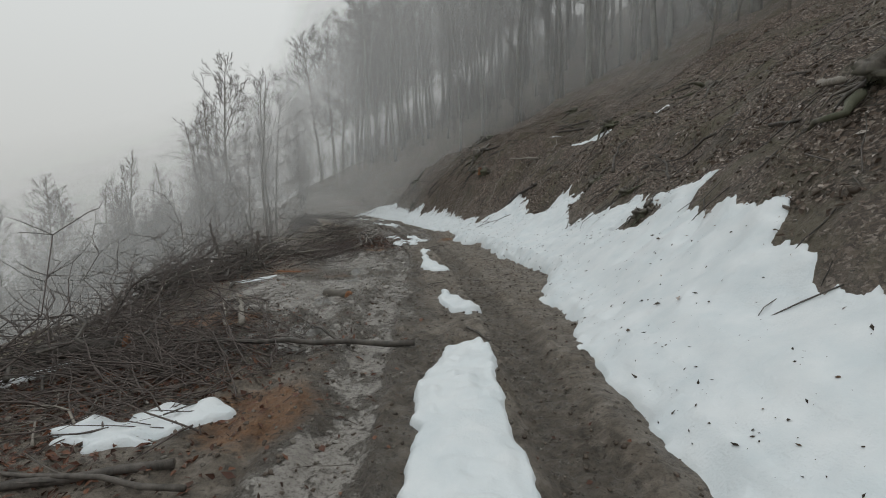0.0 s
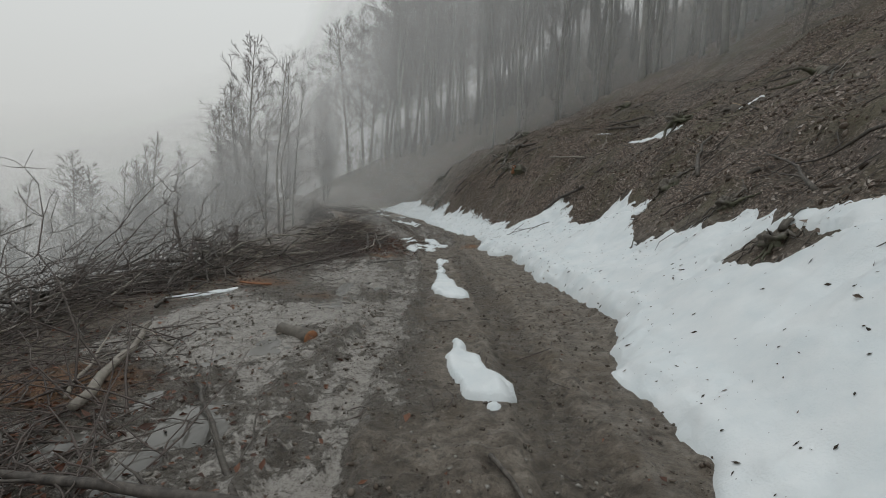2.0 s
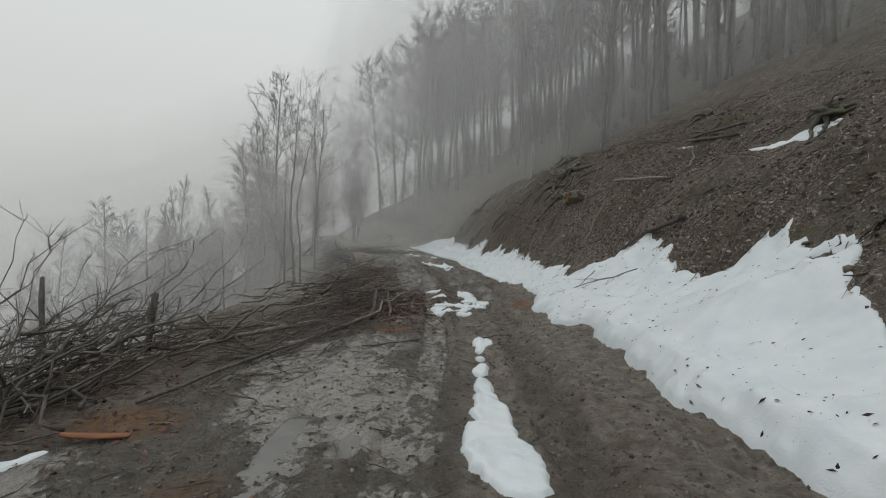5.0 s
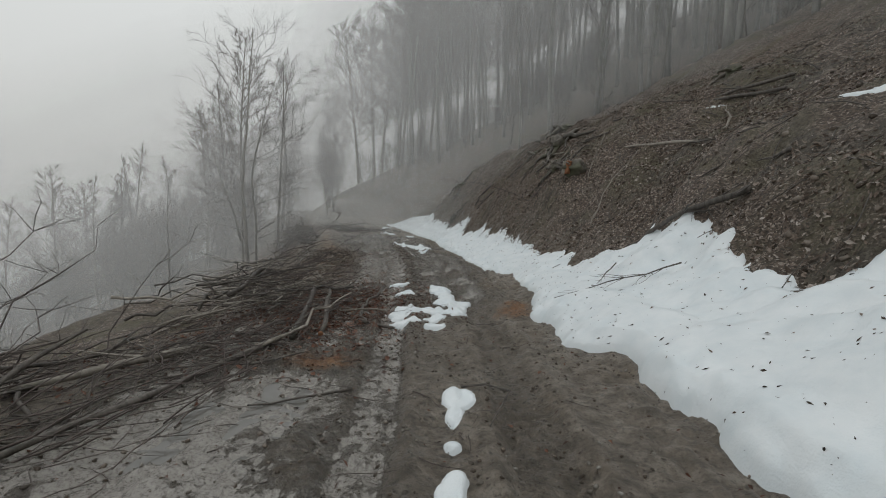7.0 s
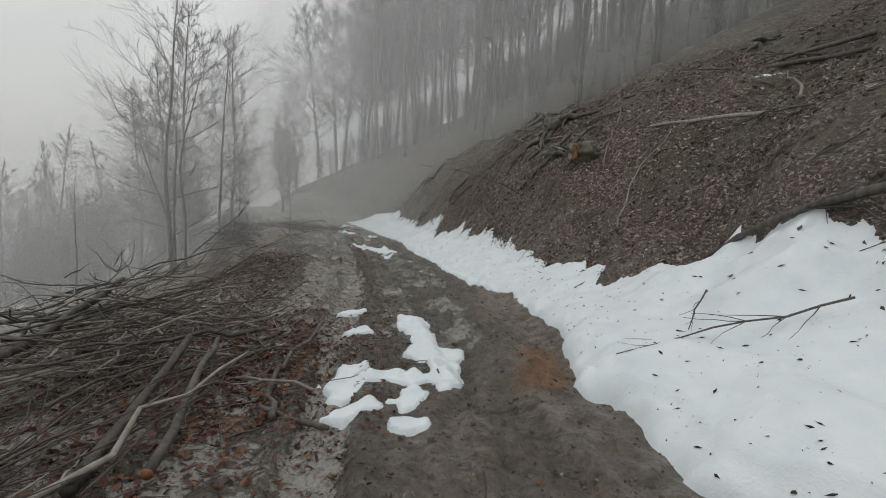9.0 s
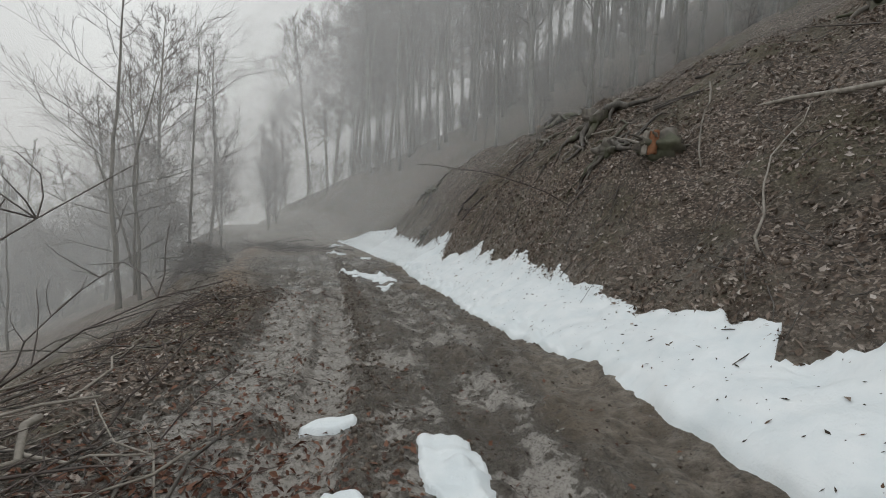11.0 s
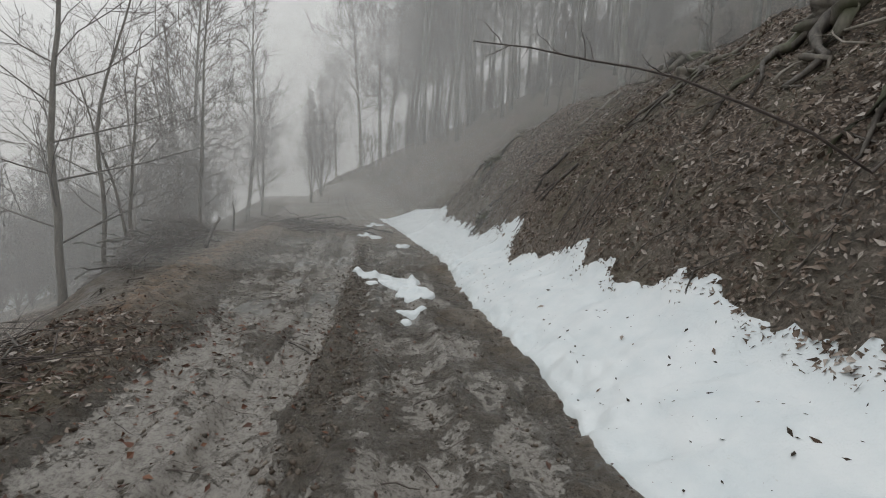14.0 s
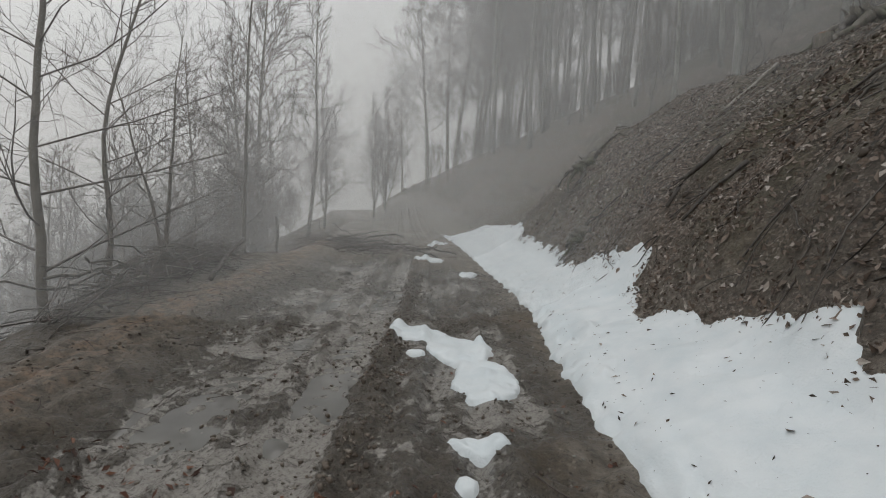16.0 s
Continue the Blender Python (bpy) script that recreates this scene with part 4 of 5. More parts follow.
# single branches and logs on and beside the track
fallen_branch(41, (-0.31, 4.62, 0.04), (-3.2, 4.75, 0.05), 0.034, 0.012, "long dark crooked branch lying across the mud", 0.05, 5)
fallen_branch(42, (-1.0, 4.75, 0.03), (-2.3, 6.6, 0.02), 0.02, 0.006, "thin dark branch on wet mud", 0.06, 6)
fallen_branch(43, (-2.42, 5.45, 0.06), (-3.35, 7.5, 0.08), 0.038, 0.024, "pale short log with bare bark", 0.03, 0, BRANCH_PALE, "log")
fallen_branch(44, (-3.3, 4.75, 0.10), (-4.1, 4.55, 0.12), 0.10, 0.085, "short mossy log with a fresh orange cut", 0.02, 0, BRANCH, "log", "fresh orange cut end")
fallen_branch(45, (-1.52, 7.38, 0.015), (-1.95, 7.66, 0.01), 0.09, 0.075, "short mossy log with a fresh orange cut", 0.02, 1, ROOT, "log", "fresh orange cut end")
fallen_branch(46, (-4.9, 12.4, 0.1), (-4.97, 12.66, 0.95), 0.045, 0.04, "upright broken stick in the brush", 0.02, 0, name="stick")
fallen_branch(47, (-5.3, 11.3, 0.05), (-5.84, 11.85, 1.5), 0.035, 0.025, "leaning broken stick in the brush", 0.03, 1, name="stick")
fallen_branch(48, (-4.0, 12.6, 0.1), (-3.85, 13.5, 0.5), 0.03, 0.015, "crooked forked branch rising from the brush", 0.08, 3)
fallen_branch(49, (-2.75, 14.95, 0.05), (-3.5, 10.6, 0.06), 0.035, 0.02, "long straight dark pole along the brush", 0.015, 2)
fallen_branch(50, (-3.4, 14.6, 0.08), (-4.4, 12.2, 0.1), 0.045, 0.025, "pale peeled pole along the brush", 0.02, 1, BRANCH_PALE)
fallen_branch(51, (-2.30, 15.15, 0.06), (-2.75, 16.8, 0.3), 0.035, 0.022, "bare branch with a sawn end", 0.05, 1, BRANCH, "log", "orange sawn end")
fallen_branch(52, (-2.6, 15.0, 0.05), (-3.0, 16.8, 0.35), 0.035, 0.03, "thick dark branch sticking out of the heap", 0.05, 1)
fallen_branch(53, (-1.95, 15.95, 0.04), (-2.15, 17.9, 0.25), 0.028, 0.018, "bent bare stick leaning on the heap", 0.10, 0)
fallen_branch(54, (-1.55, 15.95, 0.03), (-2.1, 16.1, 0.03), 0.022, 0.018, "short dark stick on the mud", 0.05, 1)
fallen_branch(55, (-3.9, 15.9, 0.4), (-4.0, 17.4, 0.75), 0.04, 0.03, "thick broken branch on top of the heap", 0.05, 2)
fallen_branch(56, (-1.6, 10.7, 0.02), (-2.9, 11.0, 0.02), 0.014, 0.006, "thin crooked branch on wet mud", 0.10, 5)
fallen_branch(57, (-0.5, 13.7, 0.02), (-0.25, 12.9, 0.03), 0.010, 0.005, "bent twig on the mud", 0.35, 4)
fallen_branch(58, (-1.45, 13.6, 0.02), (-2.2, 13.2, 0.02), 0.014, 0.008, "thin stick on wet mud", 0.06, 1)
fallen_branch(59, (0.25, 5.3, 0.03), (0.45, 4.7, 0.03), 0.016, 0.01, "dark stick beside the snow", 0.05, 1)
fallen_branch(60, (0.35, 8.6, 0.02), (-0.25, 8.25, 0.02), 0.012, 0.006, "thin stick on the mud", 0.05, 1)
fallen_branch(61, (-1.6, 2.6, 0.03), (-3.1, 2.2, 0.04), 0.03, 0.02, "dark branch on leaf litter", 0.03, 2)
fallen_branch(62, (-1.4, 2.35, 0.03), (-2.9, 2.55, 0.03), 0.02, 0.01, "thin branch on leaf litter", 0.04, 3)
fallen_branch(63, (-4.2, 22.0, 0.02), (-6.6, 24.4, 0.05), 0.02, 0.008, "long thin branch on the bank", 0.04, 3)
fallen_branch(64, (-3.6, 20.9, 0.02), (-5.8, 21.8, 0.04), 0.022, 0.008, "long thin branch on the bank", 0.04, 3)
fallen_branch(65, (-8.0, 30.4, 0.05), (-9.1, 32.6, 0.5), 0.045, 0.035, "dark log on the bank", 0.03, 1)
fallen_branch(66, (-11.55, 37.3, 0.0), (-11.7, 37.5, 1.6), 0.05, 0.03, "broken stub of a young tree", 0.08, 2, name="stick")
fallen_branch(67, (-3.3, 25.0, 0.0), (-3.6, 25.15, 0.02), 0.01, 0.008, "short dark stick on wet mud", 0.05, 0)
bm = bmesh.new()
bmesh.ops.create_grid(bm, x_segments=10, y_segments=3, size=1)
for v in bm.verts:
    u, q = v.co.x, v.co.y
    v.co = Vector((u * 0.24, q * 0.045 * (1 - 0.6 * u * u), 0.03 + 0.008 * u * u - 0.012 * q * q + 0.006 * noise.noise(Vector((u * 4, q * 3, 1)))))
ex = bmesh.ops.extrude_face_region(bm, geom=bm.faces[:])
for v in [e for e in ex["geom"] if isinstance(e, bmesh.types.BMVert)]:
    v.co.z += 0.014
bmesh.ops.recalc_face_normals(bm, faces=bm.faces[:])
slab = part("bark_slab", to_mesh(bm, "bark_slab", CUT), None)
slab.matrix_world = pose(-3.3, 9.95, ground_z(-3.3, 9.95) + 0.01, 0, 6, 20)
tagged(slab, "reddish slab of split wood on the mud", "wood piece")
# on the snow bank and above it
fallen_branch(71, (2.39, 18.76, 0.12), (3.34, 16.73, 0.12), 0.03, 0.055, "dark broken log lying across the snow", 0.04, 3, name="log")
fallen_branch(72, (2.40, 16.5, 0.26), (0.72, 16.85, 0.2), 0.012, 0.004, "thin twiggy branch lying on the snow", 0.05, 9)
fallen_branch(73, (1.75, 17.4, 0.34), (1.35, 16.9, 0.3), 0.010, 0.004, "thin twig lying on the snow", 0.08, 5)
fallen_branch(75, (-0.25, 31.3, 0.15), (-0.9, 31.1, 0.1), 0.045, 0.025, "dark branch stub on the bank", 0.05, 2)
fallen_branch(76, (-0.1, 30.6, 0.08), (-0.8, 30.55, 0.06), 0.03, 0.02, "dark stick on the bank", 0.04, 1)
fallen_branch(77, (1.45, 34.6, 0.06), (0.2, 33.2, 0.06), 0.035, 0.03, "pale bare pole on the slope", 0.02, 0, BRANCH_PALE)
fallen_branch(78, (0.4, 33.2, 0.05), (-1.6, 33.6, 0.1), 0.025, 0.01, "thin dark branch on the slope", 0.06, 4)
fallen_branch(79, (6.4, 21.4, 0.08), (3.6, 25.4, 0.1), 0.05, 0.03, "long dark branch on the slope", 0.03, 3)
fallen_branch(80, (5.3, 24.8, 0.05), (2.6, 24.9, 0.1), 0.04, 0.02, "long grey branch on the slope", 0.05, 4)
fallen_branch(81, (5.3, 6.7, 0.06), (4.5, 5.4, 0.08), 0.06, 0.04, "pale bare log on the slope", 0.03, 2, BRANCH_PALE)
fallen_branch(82, (5.2, 8.4, 0.05), (4.2, 5.6, 0.06), 0.03, 0.02, "crooked branch on the slope", 0.05, 3)
fallen_branch(83, (4.2, 11.6, 0.05), (5.0, 12.9, 0.06), 0.04, 0.02, "crooked dark branch on the slope", 0.06, 3)
fallen_branch(84, (2.1, 24.9, 0.2), (1.3, 23.3, 0.1), 0.02, 0.008, "bare bent twig on the slope", 0.08, 5)
fallen_branch(85, (2.9, 23.6, 0.5), (2.3, 22.6, 0.15), 0.018, 0.012, "pale hanging root on the slope", 0.12, 1, BRANCH_PALE)
# low branch reaching out over the track
def overhanging_branch():
    rng = random.Random(86)
    line = [Vector(p) for p in ((1.75, 24.45, ground_z(1.75, 24.45) - 0.05), (0.9, 24.3, 1.85), (0.45, 24.2, 2.08), (0.0, 24.1, 2.22), (-0.5, 23.95, 2.35), (-0.8, 23.85, 2.385), (-1.1, 23.76, 2.40), (-1.45, 23.7, 2.45), (-1.78, 23.6, 2.45))]
    w = Wood()
    w.tube(line, [0.014, 0.012, 0.011, 0.010, 0.008, 0.007, 0.006, 0.005, 0.003], 6)
    ob = tagged(new("overhanging_branch", w.mesh("overhanging_branch", TWIG)), "thin wet branch reaching out over the track", "branch")
    for k in range(16):
        i = rng.randrange(2, 8)
        p = line[i].lerp(line[i + 1], rng.random())
        q = p + Vector((-rng.uniform(0.06, 0.22), rng.gauss(0, 0.08), rng.gauss(0.03, 0.06)))
        t = Wood()
        t.tube(crooked(rng, p, q, 4, 0.12), [0.0035, 0.003, 0.0028, 0.0022, 0.0015], 4, False)
        part("side_twig", t.mesh("side_twig", TWIG), ob)
    return ob


overhanging_branch()
fallen_branch(87, (4.2, 20.6, 0.1), (1.9, 26.4, 0.15), 0.035, 0.02, "long thin pole lying down the slope", 0.02, 2, BRANCH_PALE)
fallen_branch(88, (6.8, 21.8, 0.1), (2.7, 25.2, 0.12), 0.045, 0.025, "long grey pole lying along the slope", 0.02, 4)
fallen_branch(89, (2.6, 29.2, 0.1), (0.9, 27.4, 0.12), 0.016, 0.008, "thin grey root hanging down the slope", 0.08, 2, BRANCH_PALE)
fallen_branch(90, (1.9, 27.2, 0.08), (0.6, 26.0, 0.06), 0.014, 0.006, "thin root hanging down the slope", 0.12, 3)
fallen_branch(91, (0.6, 32.0, 0.05), (-0.6, 30.7, 0.05), 0.014, 0.006, "thin dark stick on the slope", 0.06, 2)
rng = random.Random(77)
for i in range(110):
    y = rng.uniform(4, 42)
    x = float(hill_foot(y)) + rng.uniform(2.3, 9.5)
    h, l2 = rng.gauss(1.9, 0.8), 0.2 + 1.1 * rng.random() ** 2
    fallen_branch(200 + i, (x - l2 * math.cos(h), y - l2 * math.sin(h), 0.05), (x + l2 * math.cos(h), y + l2 * math.sin(h), 0.06), 0.008 + 0.03 * rng.random() ** 2, 0.006, rng.choice(("grey weathered branch on leaf litter", "dark fallen branch on leaf litter")), 0.10, 3, BRANCH_PALE if rng.random() < 0.3 else BRANCH)


# ---- stumps and roots ----
def tree_stump(seed, x, y, radius, high, lean, label, cut=None, roots=7, sink=0.1):
    """A sawn stump: bark body, pale cut face and spreading roots."""
    rng = random.Random(seed)
    root = tagged(new("tree_stump"), label, "tree stump")
    w = Wood()
    pts = [Vector((0, 0, -0.3 + (high + 0.3) * k / 5)) for k in range(6)]
    w.tube(pts, [radius * (1.45, 1.3, 1.15, 1.05, 1.0, 0.98)[k] for k in range(6)], 16)
    for i, v in enumerate(w.v):
        a = math.atan2(v.y, v.x)
        k = 1 + 0.09 * math.sin(3 * a + seed) + 0.06 * math.sin(7 * a + 2 * seed)
        w.v[i] = Vector((v.x * k, v.y * k, v.z))
    part("bark", w.mesh("bark", ROOT), root)
    f = Wood()
    f.tube([Vector((0, 0, high - 0.005)), Vector((0, 0, high + 0.012))], [radius * 0.94, radius * 0.9], 16)
    part("cut_face", f.mesh("cut_face", cut or CUT_PALE), root, "sawn wood face")
    for k in range(roots):
        a = 2 * math.pi * (k + rng.random() * 0.6) / roots
        d = Vector((math.cos(a), math.sin(a), 0))
        l2 = radius * rng.uniform(1.6, 3.2)
        pts = [d * radius * 0.7 + Vector((0, 0, high * 0.25)), d * (radius + l2 * 0.35) + Vector((0, 0, 0.02)), d * (radius + l2 * 0.7) + Vector((rng.gauss(0, 0.08), rng.gauss(0, 0.08), -0.08)), d * (radius + l2) + Vector((rng.gauss(0, 0.12), rng.gauss(0, 0.12), -0.22))]
        w = Wood()
        w.tube(pts, [radius * 0.33, radius * 0.24, radius * 0.16, radius * 0.06], 7)
        part("root", w.mesh("root", ROOT), root)
    root.matrix_world = pose(x, y, ground_z(x, y) - sink, lean[0], lean[1], rng.uniform(0, 360))
    return root


def torn_stump(x, y):
    """Dark stump whose torn side shows orange wood beside a strip of pale bark."""
    rng = random.Random(61)
    root = tagged(new("tree_stump"), "dark mossy stump with a torn orange side and pale bark", "tree stump")
    part("body", to_mesh(lump(rng, 0.24, (1.25, 1.0, 0.95), 0.5, 24, 16), "body", ROOT), root)
    for name, mat, cx, half, label in (("torn_face", CUT, -0.10, 0.065, "torn orange wood"), ("bark_strip", BRANCH_PALE, -0.205, 0.045, "strip of pale bark")):
        bm = bmesh.new()
        bmesh.ops.create_grid(bm, x_segments=5, y_segments=8, size=1)
        off = 3.0 if name == "torn_face" else 9.0
        for v in bm.verts:
            u, w = v.co.x, v.co.y
            bulge = 0.05 * (1 - u * u) + 0.03 * noise.noise(Vector((u * 2, w * 3, off)))
            v.co = Vector((cx + u * half + 0.02 * w, -0.21 - bulge + 0.5 * (cx + 0.1) ** 2 * 4, 0.02 + w * 0.17 + 0.02 * noise.noise(Vector((u * 3, 0, off)))))
        ex = bmesh.ops.extrude_face_region(bm, geom=bm.faces[:])
        for v in [e for e in ex["geom"] if isinstance(e, bmesh.types.BMVert)]:
            v.co.y += 0.12
        bmesh.ops.recalc_face_normals(bm, faces=bm.faces[:])
        part(name, to_mesh(bm, name, mat), root, label)
    for k in range(9):
        a = rng.uniform(0, 6.28)
        d = Vector((math.cos(a), math.sin(a), rng.uniform(-0.4, 0.4))).normalized()
        w = Wood()
        w.tube(crooked(rng, d * 0.15, d * rng.uniform(0.4, 0.9), 6, 0.14), [0.035 * (1 - 0.13 * i) for i in range(7)], 7)
        part("root", w.mesh("root", ROOT if k % 3 else BRANCH_PALE), root)
    root.matrix_world = pose(x, y, ground_z(x, y) + 0.06, 0, 0, -22) @ Matrix.Diagonal((1.05, 1.05, 1.05, 1))
    return root


def root_mass(seed, x, y, radius, label, arms=12, reach=1.1):
    """Old stump: an earthy mossy body with crooked roots that run down over the ground."""
    rng = random.Random(seed)
    root = tagged(new("uprooted_stump"), label, "tree stump")
    g = ground_z(x, y)
    part("body", to_mesh(lump(rng, radius, (1.05, 0.95, 0.72), 0.75, 28, 20), "body", ROOT), root)
    for k in range(arms):
        a = 6.28 * (k + rng.random()) / arms
        far = radius + reach * rng.uniform(0.35, 1.0)
        r = radius * rng.uniform(0.09, 0.22)
        pts = []
        for i in range(8):
            q = i / 7
            a += rng.gauss(0, 0.16)
            d = radius * 0.45 + (far - radius * 0.45) * q
            px, py = d * math.cos(a), d * math.sin(a)
            free = radius * 0.45 * (1 - q) ** 2 + rng.uniform(-0.02, 0.05)
            pts.append(Vector((px, py, ground_z(x + px, y + py) - g + free - (0.06 if i == 7 else 0))))
        w = Wood()
        w.tube(pts, [r * (1.25 - 0.95 * i / 7) * rng.uniform(0.85, 1.15) for i in range(8)], 7)
        part("root", w.mesh("root", ROOT if rng.random() < 0.65 else BRANCH), root)
    for k in range(arms // 4):
        a = rng.uniform(0, 6.28)
        d = Vector((math.cos(a), math.sin(a), rng.uniform(0.4, 1.2))).normalized()
        w = Wood()
        r = radius * 0.10
        w.tube(crooked(rng, d * radius * 0.4, d * radius * rng.uniform(1.1, 1.7), 5, 0.14), [r, r * 0.9, r * 0.8, r * 0.6, r * 0.5, r * 0.25], 6)
        part("broken_root", w.mesh("broken_root", BRANCH), root)
    root.matrix_world = pose(x, y, g + radius * 0.1)
    return root


torn_stump(2.05, 23.35)
tree_stump(2, 7.1, 25.3, 0.22, 0.25, (-10, -12), "low sawn stump with a pale cut face on the slope", CUT_PALE, 6)
tree_stump(3, 8.0, 14.3, 0.24, 0.2, (-20, -25), "low sawn stump with a pale cut face on the slope", CUT_PALE, 5)
tree_stump(4, 6.65, 15.3, 0.16, 0.22, (-10, -20), "small sawn stump with a pale cut face on the slope", CUT_PALE, 5)
tree_stump(5, 2.55, 35.4, 0.17, 0.5, (0, 8), "mossy stump with bare roots under the rim of the slope", CUT, 7, 0.25)
tree_stump(6, 7.35, 25.9, 0.15, 0.2, (-10, -15), "small sawn stump on the slope", CUT_PALE, 5)
root_mass(11, 2.25, 26.9, 0.42, "mossy uprooted stump with bare crooked roots", 11, 1.1)
root_mass(12, 3.45, 35.9, 0.55, "dark overhanging root mass with moss", 13, 1.1)
root_mass(13, 1.8, 24.9, 0.28, "old mossy stump with broken roots", 10, 0.8)
root_mass(14, 1.56, 29.4, 0.26, "mossy roots and broken wood on the slope", 10, 1.0)
root_mass(15, -1.9, 37.3, 0.30, "dark broken stump on the rim of the slope", 9, 0.9)
root_mass(16, 3.35, 7.9, 0.14, "dark root stump in a hollow of the snow", 8, 0.35)
root_mass(17, 3.55, 13.05, 0.10, "dark root stump in a hollow of the snow", 7, 0.3)
root_mass(18, 3.85, 9.85, 0.13, "dark mossy stump at the rim of the snow", 7, 0.4)
root_mass(19, 4.05, 12.35, 0.18, "dark rotten stump on the slope", 7, 0.4)
root_mass(20, 4.4, 4.6, 0.30, "dark rotten root on the slope", 9, 0.8)
root_mass(21, 5.8, 16.6, 0.22, "dark rotten stump above a snow patch", 8, 0.6)
root_mass(22, -2.0, 33.7, 0.22, "dark rotten stump at the rim of the snow", 8, 0.4)


# ---- small things without number ----
def surface(x, y):
    z = heights(x, y)[0]
    e = 0.05
    nx = -(heights(x + e, y)[0] - z) / e
    ny = -(heights(x, y + e)[0] - z) / e
    nrm = np.stack([nx, ny, np.ones_like(nx)], -1)
    return z, nrm / np.linalg.norm(nrm, axis=1)[:, None]


def scatter(name, label, category, centres, normals, sizes, shape, faces, mat, tilt, seed):
    """Many small pieces on a surface. shape: the corners of one piece."""
    rs = np.random.RandomState(seed)
    n = len(centres)
    t = rs.normal(size=(n, 3))
    up = normals + tilt * rs.normal(size=(n, 3))
    up /= np.linalg.norm(up, axis=1)[:, None]
    a = np.cross(up, t)
    a /= np.linalg.norm(a, axis=1)[:, None]
    b = np.cross(up, a)
    shape = np.asarray(shape, float)
    wob = 1 + 0.38 * rs.normal(size=(n, len(shape), 3)) * (np.abs(shape)[None] > 0)
    s = shape[None] * wob * sizes[:, None, None]
    co = centres[:, None, :] + s[..., 0:1] * a[:, None] + s[..., 1:2] * b[:, None] + s[..., 2:3] * up[:, None]
    k = len(shape)
    fs = []
    base = (np.arange(n) * k)[:, None]
    for f in faces:
        fs.append(base + np.array(f)[None])
    fl = [r for block in fs for r in block.tolist()]
    me = bpy.data.meshes.new(name)
    me.from_pydata(co.reshape(-1, 3).tolist(), [], fl)
    me.polygons.foreach_set("use_smooth", np.full(len(fl), len(shape) > 6))
    me.materials.append(mat)
    return tagged(new(name, me), label, category, kind="stuff")


LEAF_SHAPE = [(-1, 0, 0.02), (-0.2, 0.55, 0.26), (1, 0, 0.05), (-0.1, -0.52, 0.24)]
LEAF_FACES = [(0, 2, 1), (0, 3, 2)]
CLOD_SHAPE = [(math.cos(k * 1.2566) * 0.9, math.sin(k * 1.2566) * 0.9, 0.35) for k in range(5)] + [(math.cos(k * 1.2566 + 0.63) * 0.95, math.sin(k * 1.2566 + 0.63) * 0.95, -0.3) for k in range(5)] + [(0, 0, 0.75), (0, 0, -0.5)]
CLOD_FACES = [f for k in range(5) for f in ((k, (k + 1) % 5, 10), (k, 5 + k, (k + 1) % 5), (5 + k, 5 + (k + 1) % 5, (k + 1) % 5), (5 + (k + 1) % 5, 5 + k, 11))]
rs = np.random.RandomState(3)


def strewn(n, r0, r1, y0, y1, power=1.0):
    y = rs.uniform(y0, y1, n)
    x = hill_foot(y) + r0 + (r1 - r0) * rs.rand(n) ** power
    return x, y


def lay(name, label, category, x, y, sizes, shape, faces, mat, tilt, seed, lift=0.004):
    z, nrm = surface(x, y)
    return scatter(name, label, category, np.stack([x, y, z], -1) + nrm * lift, nrm, sizes, shape, faces, mat, tilt, seed)


# leaf litter thins out in patches
x, y = strewn(170000, 0.9, 11.0, 1.5, 46, 1.2)
keep = 1.5 * vnoise(x, y, 1.5, 2) + 1.0 * vnoise(x, y, 0.5, 4) > rs.uniform(-0.6, 0.9, len(x))
x, y = x[keep], y[keep]
lay("leaf_litter", "brown fallen beech leaves on the slope", "leaves", x, y, 0.014 + 0.034 * rs.rand(len(x)) ** 1.6, LEAF_SHAPE, LEAF_FACES, LEAF, 0.5, 1, 0.015)
x, y = strewn(60000, 1.0, 6.5, 19, 38, 1.0)
keep = vnoise(x, y, 1.1, 6) + 0.7 * vnoise(x, y, 0.4, 1) > rs.uniform(-0.7, 0.9, len(x))
x, y = x[keep], y[keep]
lay("leaf_litter", "pale brown fallen beech leaves on the cut bank", "leaves", x, y, 0.014 + 0.030 * rs.rand(len(x)) ** 1.6, LEAF_SHAPE, LEAF_FACES, LEAF, 0.6, 16, 0.015)
y = np.concatenate([rs.normal(17.0, 1.3, 8000), rs.normal(3.8, 1.3, 5000), rs.normal(11, 2.6, 1500), rs.uniform(20, 26, 1300)])
x = np.concatenate([rs.normal(-2.8, 0.75, 8000), rs.normal(-2.9, 0.75, 5000), rs.normal(-4.3, 0.6, 1500), rs.normal(-4.6, 0.9, 1300)])
lay("leaf_litter", "reddish fallen leaves under the cut branches", "leaves", x, y, rs.uniform(0.015, 0.036, len(x)), LEAF_SHAPE, LEAF_FACES, LEAF_RED, 0.35, 2, 0.01)
x, y = strewn(1100, -3.6, 0.1, 1.5, 34)
lay("leaf_litter", "single wet leaves trodden into the mud", "leaves", x, y, rs.uniform(0.012, 0.028, len(x)), LEAF_SHAPE, LEAF_FACES, LEAF_RED, 0.15, 3, 0.006)
x, y = strewn(20000, -5.0, 0.15, 0.8, 34)
keep = vnoise(x, y, 0.7, 3) > rs.uniform(-1.0, 0.9, len(x))
x, y = x[keep], y[keep]
lay("mud_clods", "wet brown clods of mud on the track", "mud", x, y, 0.004 + 0.017 * rs.rand(len(x)) ** 3, CLOD_SHAPE, CLOD_FACES, CLOD, 0.3, 4)
y = rs.uniform(17.8, 25.2, 7000)
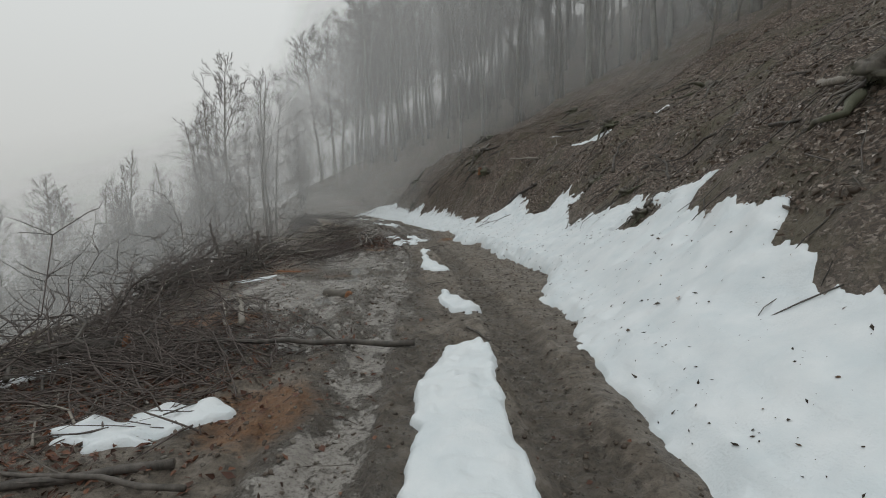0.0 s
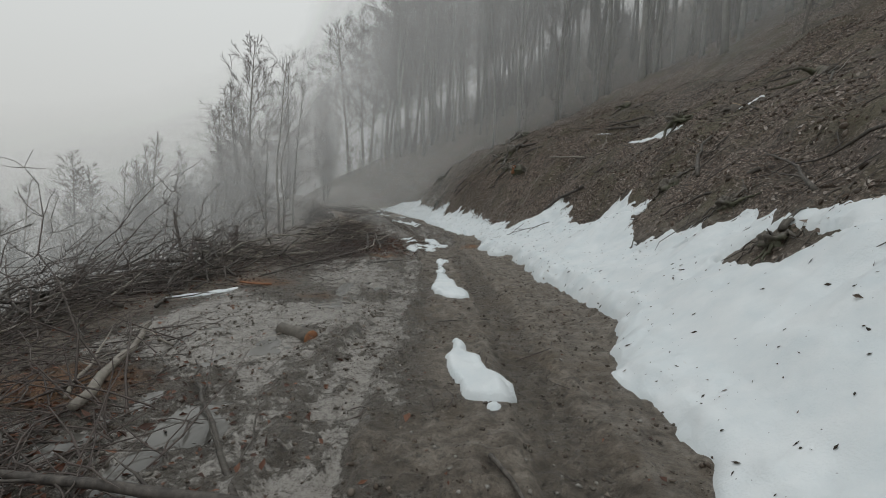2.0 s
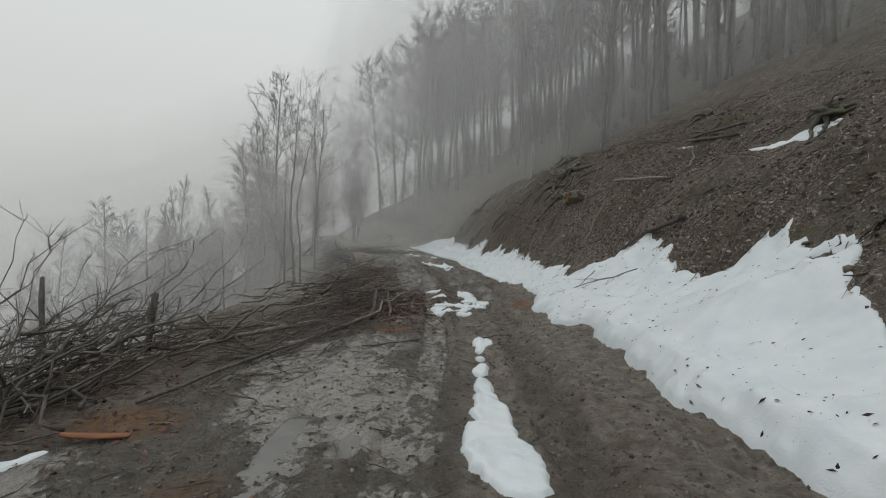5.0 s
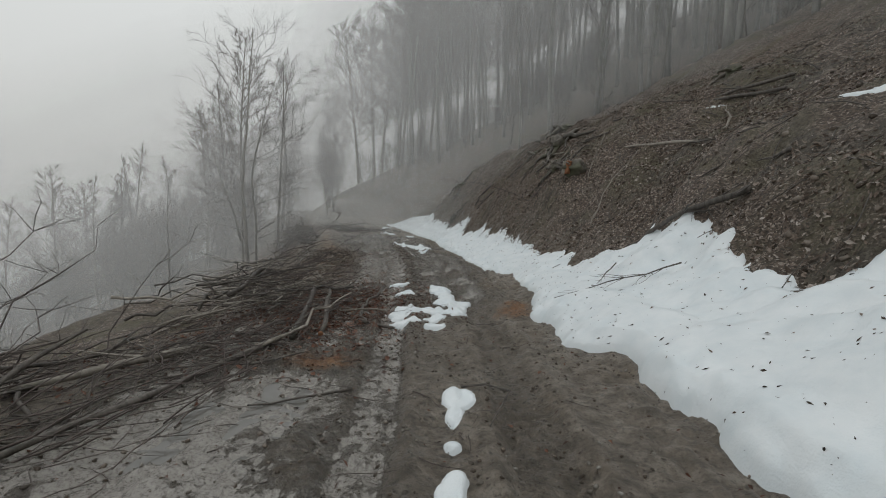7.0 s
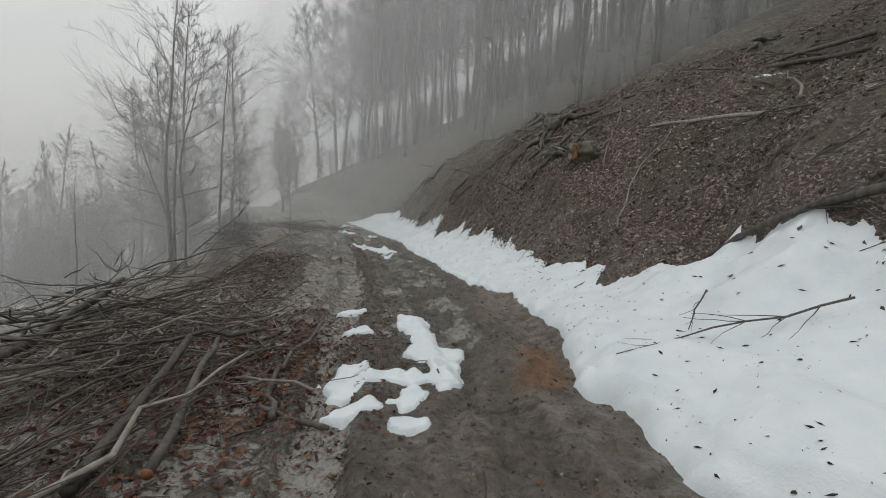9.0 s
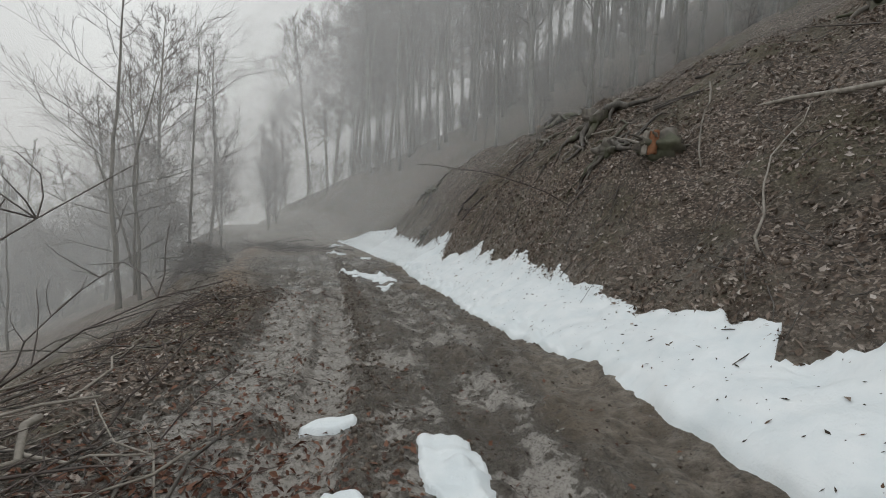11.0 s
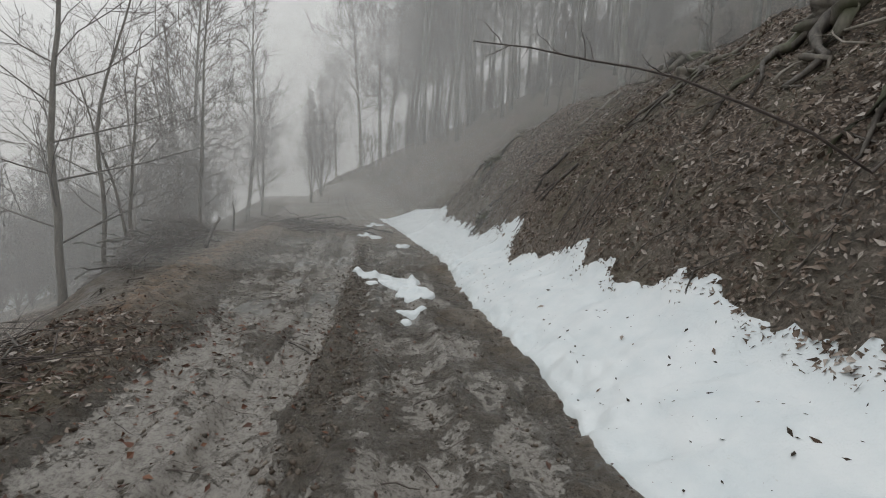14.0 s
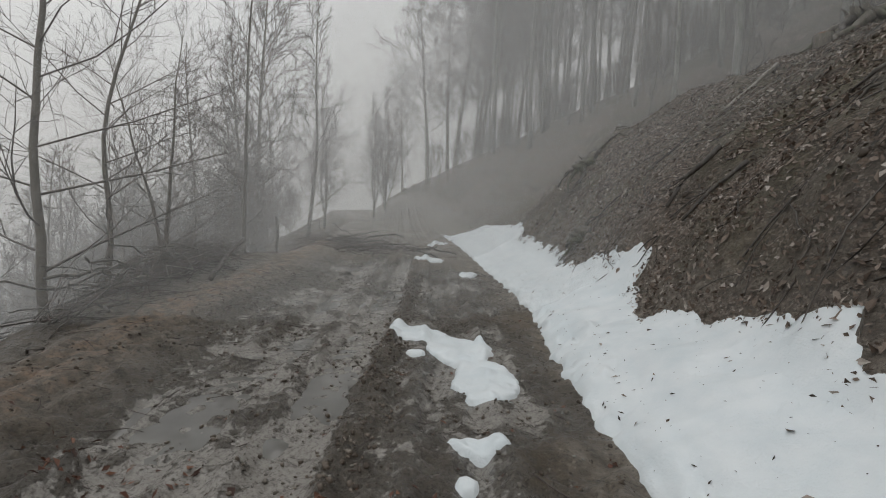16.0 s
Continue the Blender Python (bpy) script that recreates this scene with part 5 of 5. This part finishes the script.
x = np.interp(y, RUTS[1][0], RUTS[1][1]) - 0.35 - 2.6 * rs.rand(7000) ** 1.2 + 0.3 * rs.normal(size=7000) * rs.rand(7000)
lay("leaf_litter", "brown wet leaves on the shoulder of the track", "leaves", x, y, rs.uniform(0.014, 0.04, len(x)), LEAF_SHAPE, LEAF_FACES, LEAF, 0.4, 15, 0.01)
y = rs.uniform(18, 34, 1800)
x = np.interp(y, RUTS[0][0], RUTS[0][1]) + 0.38 + rs.normal(0, 0.15, 1800)
lay("mud_clods", "dark lumps of mud thrown up beside the wheel track", "mud", x, y, 0.006 + 0.022 * rs.rand(1800) ** 2.5, CLOD_SHAPE, CLOD_FACES, CLOD, 0.4, 14)
x, y = strewn(8000, -4.8, 0.2, 0.8, 33)
lay("small_stones", "small grey stones in the mud", "stones", x, y, 0.004 + 0.016 * rs.rand(len(x)) ** 3, CLOD_SHAPE, CLOD_FACES, STONE, 0.3, 5)
x, y = strewn(8000, 1.8, 9.0, 2, 42)
lay("soil_crumbs", "dark crumbs of soil and bark on the slope", "soil", x, y, 0.010 + 0.045 * rs.rand(len(x)) ** 3, CLOD_SHAPE, CLOD_FACES, CLOD, 0.5, 6)

# twigs on the slope and on the soil by the brush
w = Wood()
rng = random.Random(9)
for i in range(3200):
    y = rng.uniform(2, 42)
    x = float(hill_foot(y)) + rng.uniform(1.2, 10)
    h, l2 = rng.uniform(0, 6.28), rng.uniform(0.06, 0.38)
    a, b = (x, y), (x + 2 * l2 * math.cos(h), y + 2 * l2 * math.sin(h))
    pts = crooked(rng, (*a, ground_z(*a) + 0.015), (*b, ground_z(*b) + 0.02), 3, 0.1)
    r = rng.uniform(0.003, 0.010)
    w.tube(pts, [r, r, r * 0.8, r * 0.5], 4, False)
tagged(new("fallen_twigs", w.mesh("fallen_twigs", BRANCH)), "thin fallen twigs on the leaf litter", "twigs", kind="stuff")

w = Wood()
for i in range(800):
    y = rng.uniform(1.5, 32)
    x = float(hill_foot(y)) - 0.1 - 5.2 * rng.random() ** 0.6
    if x < float(left_edge(y)) - 1:
        continue
    h, l2 = rng.uniform(0, 6.28), rng.uniform(0.03, 0.2)
    a, b = (x, y), (x + 2 * l2 * math.cos(h), y + 2 * l2 * math.sin(h))
    pts = crooked(rng, (*a, ground_z(*a) + 0.008), (*b, ground_z(*b) + 0.01), 3, 0.12)
    r = rng.uniform(0.002, 0.006)
    w.tube(pts, [r, r, r * 0.8, r * 0.5], 4, False)
tagged(new("trodden_twigs", w.mesh("trodden_twigs", TWIG)), "thin dark twigs trodden into the mud", "twigs", kind="stuff")

# dark crumbs and single leaves on the snow
bank = bpy.data.objects["snow_bank"].data
co = np.empty(len(bank.vertices) * 3)
bank.vertices.foreach_get("co", co)
co = co.reshape(-1, 3)
nr = np.empty(len(bank.vertices) * 3)
bank.vertices.foreach_get("normal", nr)
nr = nr.reshape(-1, 3)
inner = (co[:, 2] - heights(co[:, 0], co[:, 1])[0] > 0.06) & (co[:, 1] > 1)
co, nr = co[inner], nr[inner]
pick = rs.choice(len(co), 1700, False)
scatter("snow_debris", "dark bark crumbs and needles on the snow", "debris", co[pick] + 0.004 * nr[pick], nr[pick], 0.004 + 0.019 * rs.rand(1700) ** 3, [(1.4, 0, 0), (0, 0.5, 0), (-1.4, 0, 0), (0, -0.5, 0), (0, 0, 0.3), (0, 0, -0.2)], [(0, 1, 4), (1, 2, 4), (2, 3, 4), (3, 0, 4), (1, 0, 5), (2, 1, 5), (3, 2, 5), (0, 3, 5)], DEBRIS, 0.2, 7)
pick = rs.choice(len(co), 60, False)
scatter("leaves_on_snow", "single brown leaves on the snow", "leaves", co[pick] + 0.01 * nr[pick], nr[pick], rs.uniform(0.02, 0.042, 60), LEAF_SHAPE, LEAF_FACES, LEAF, 0.25, 8)
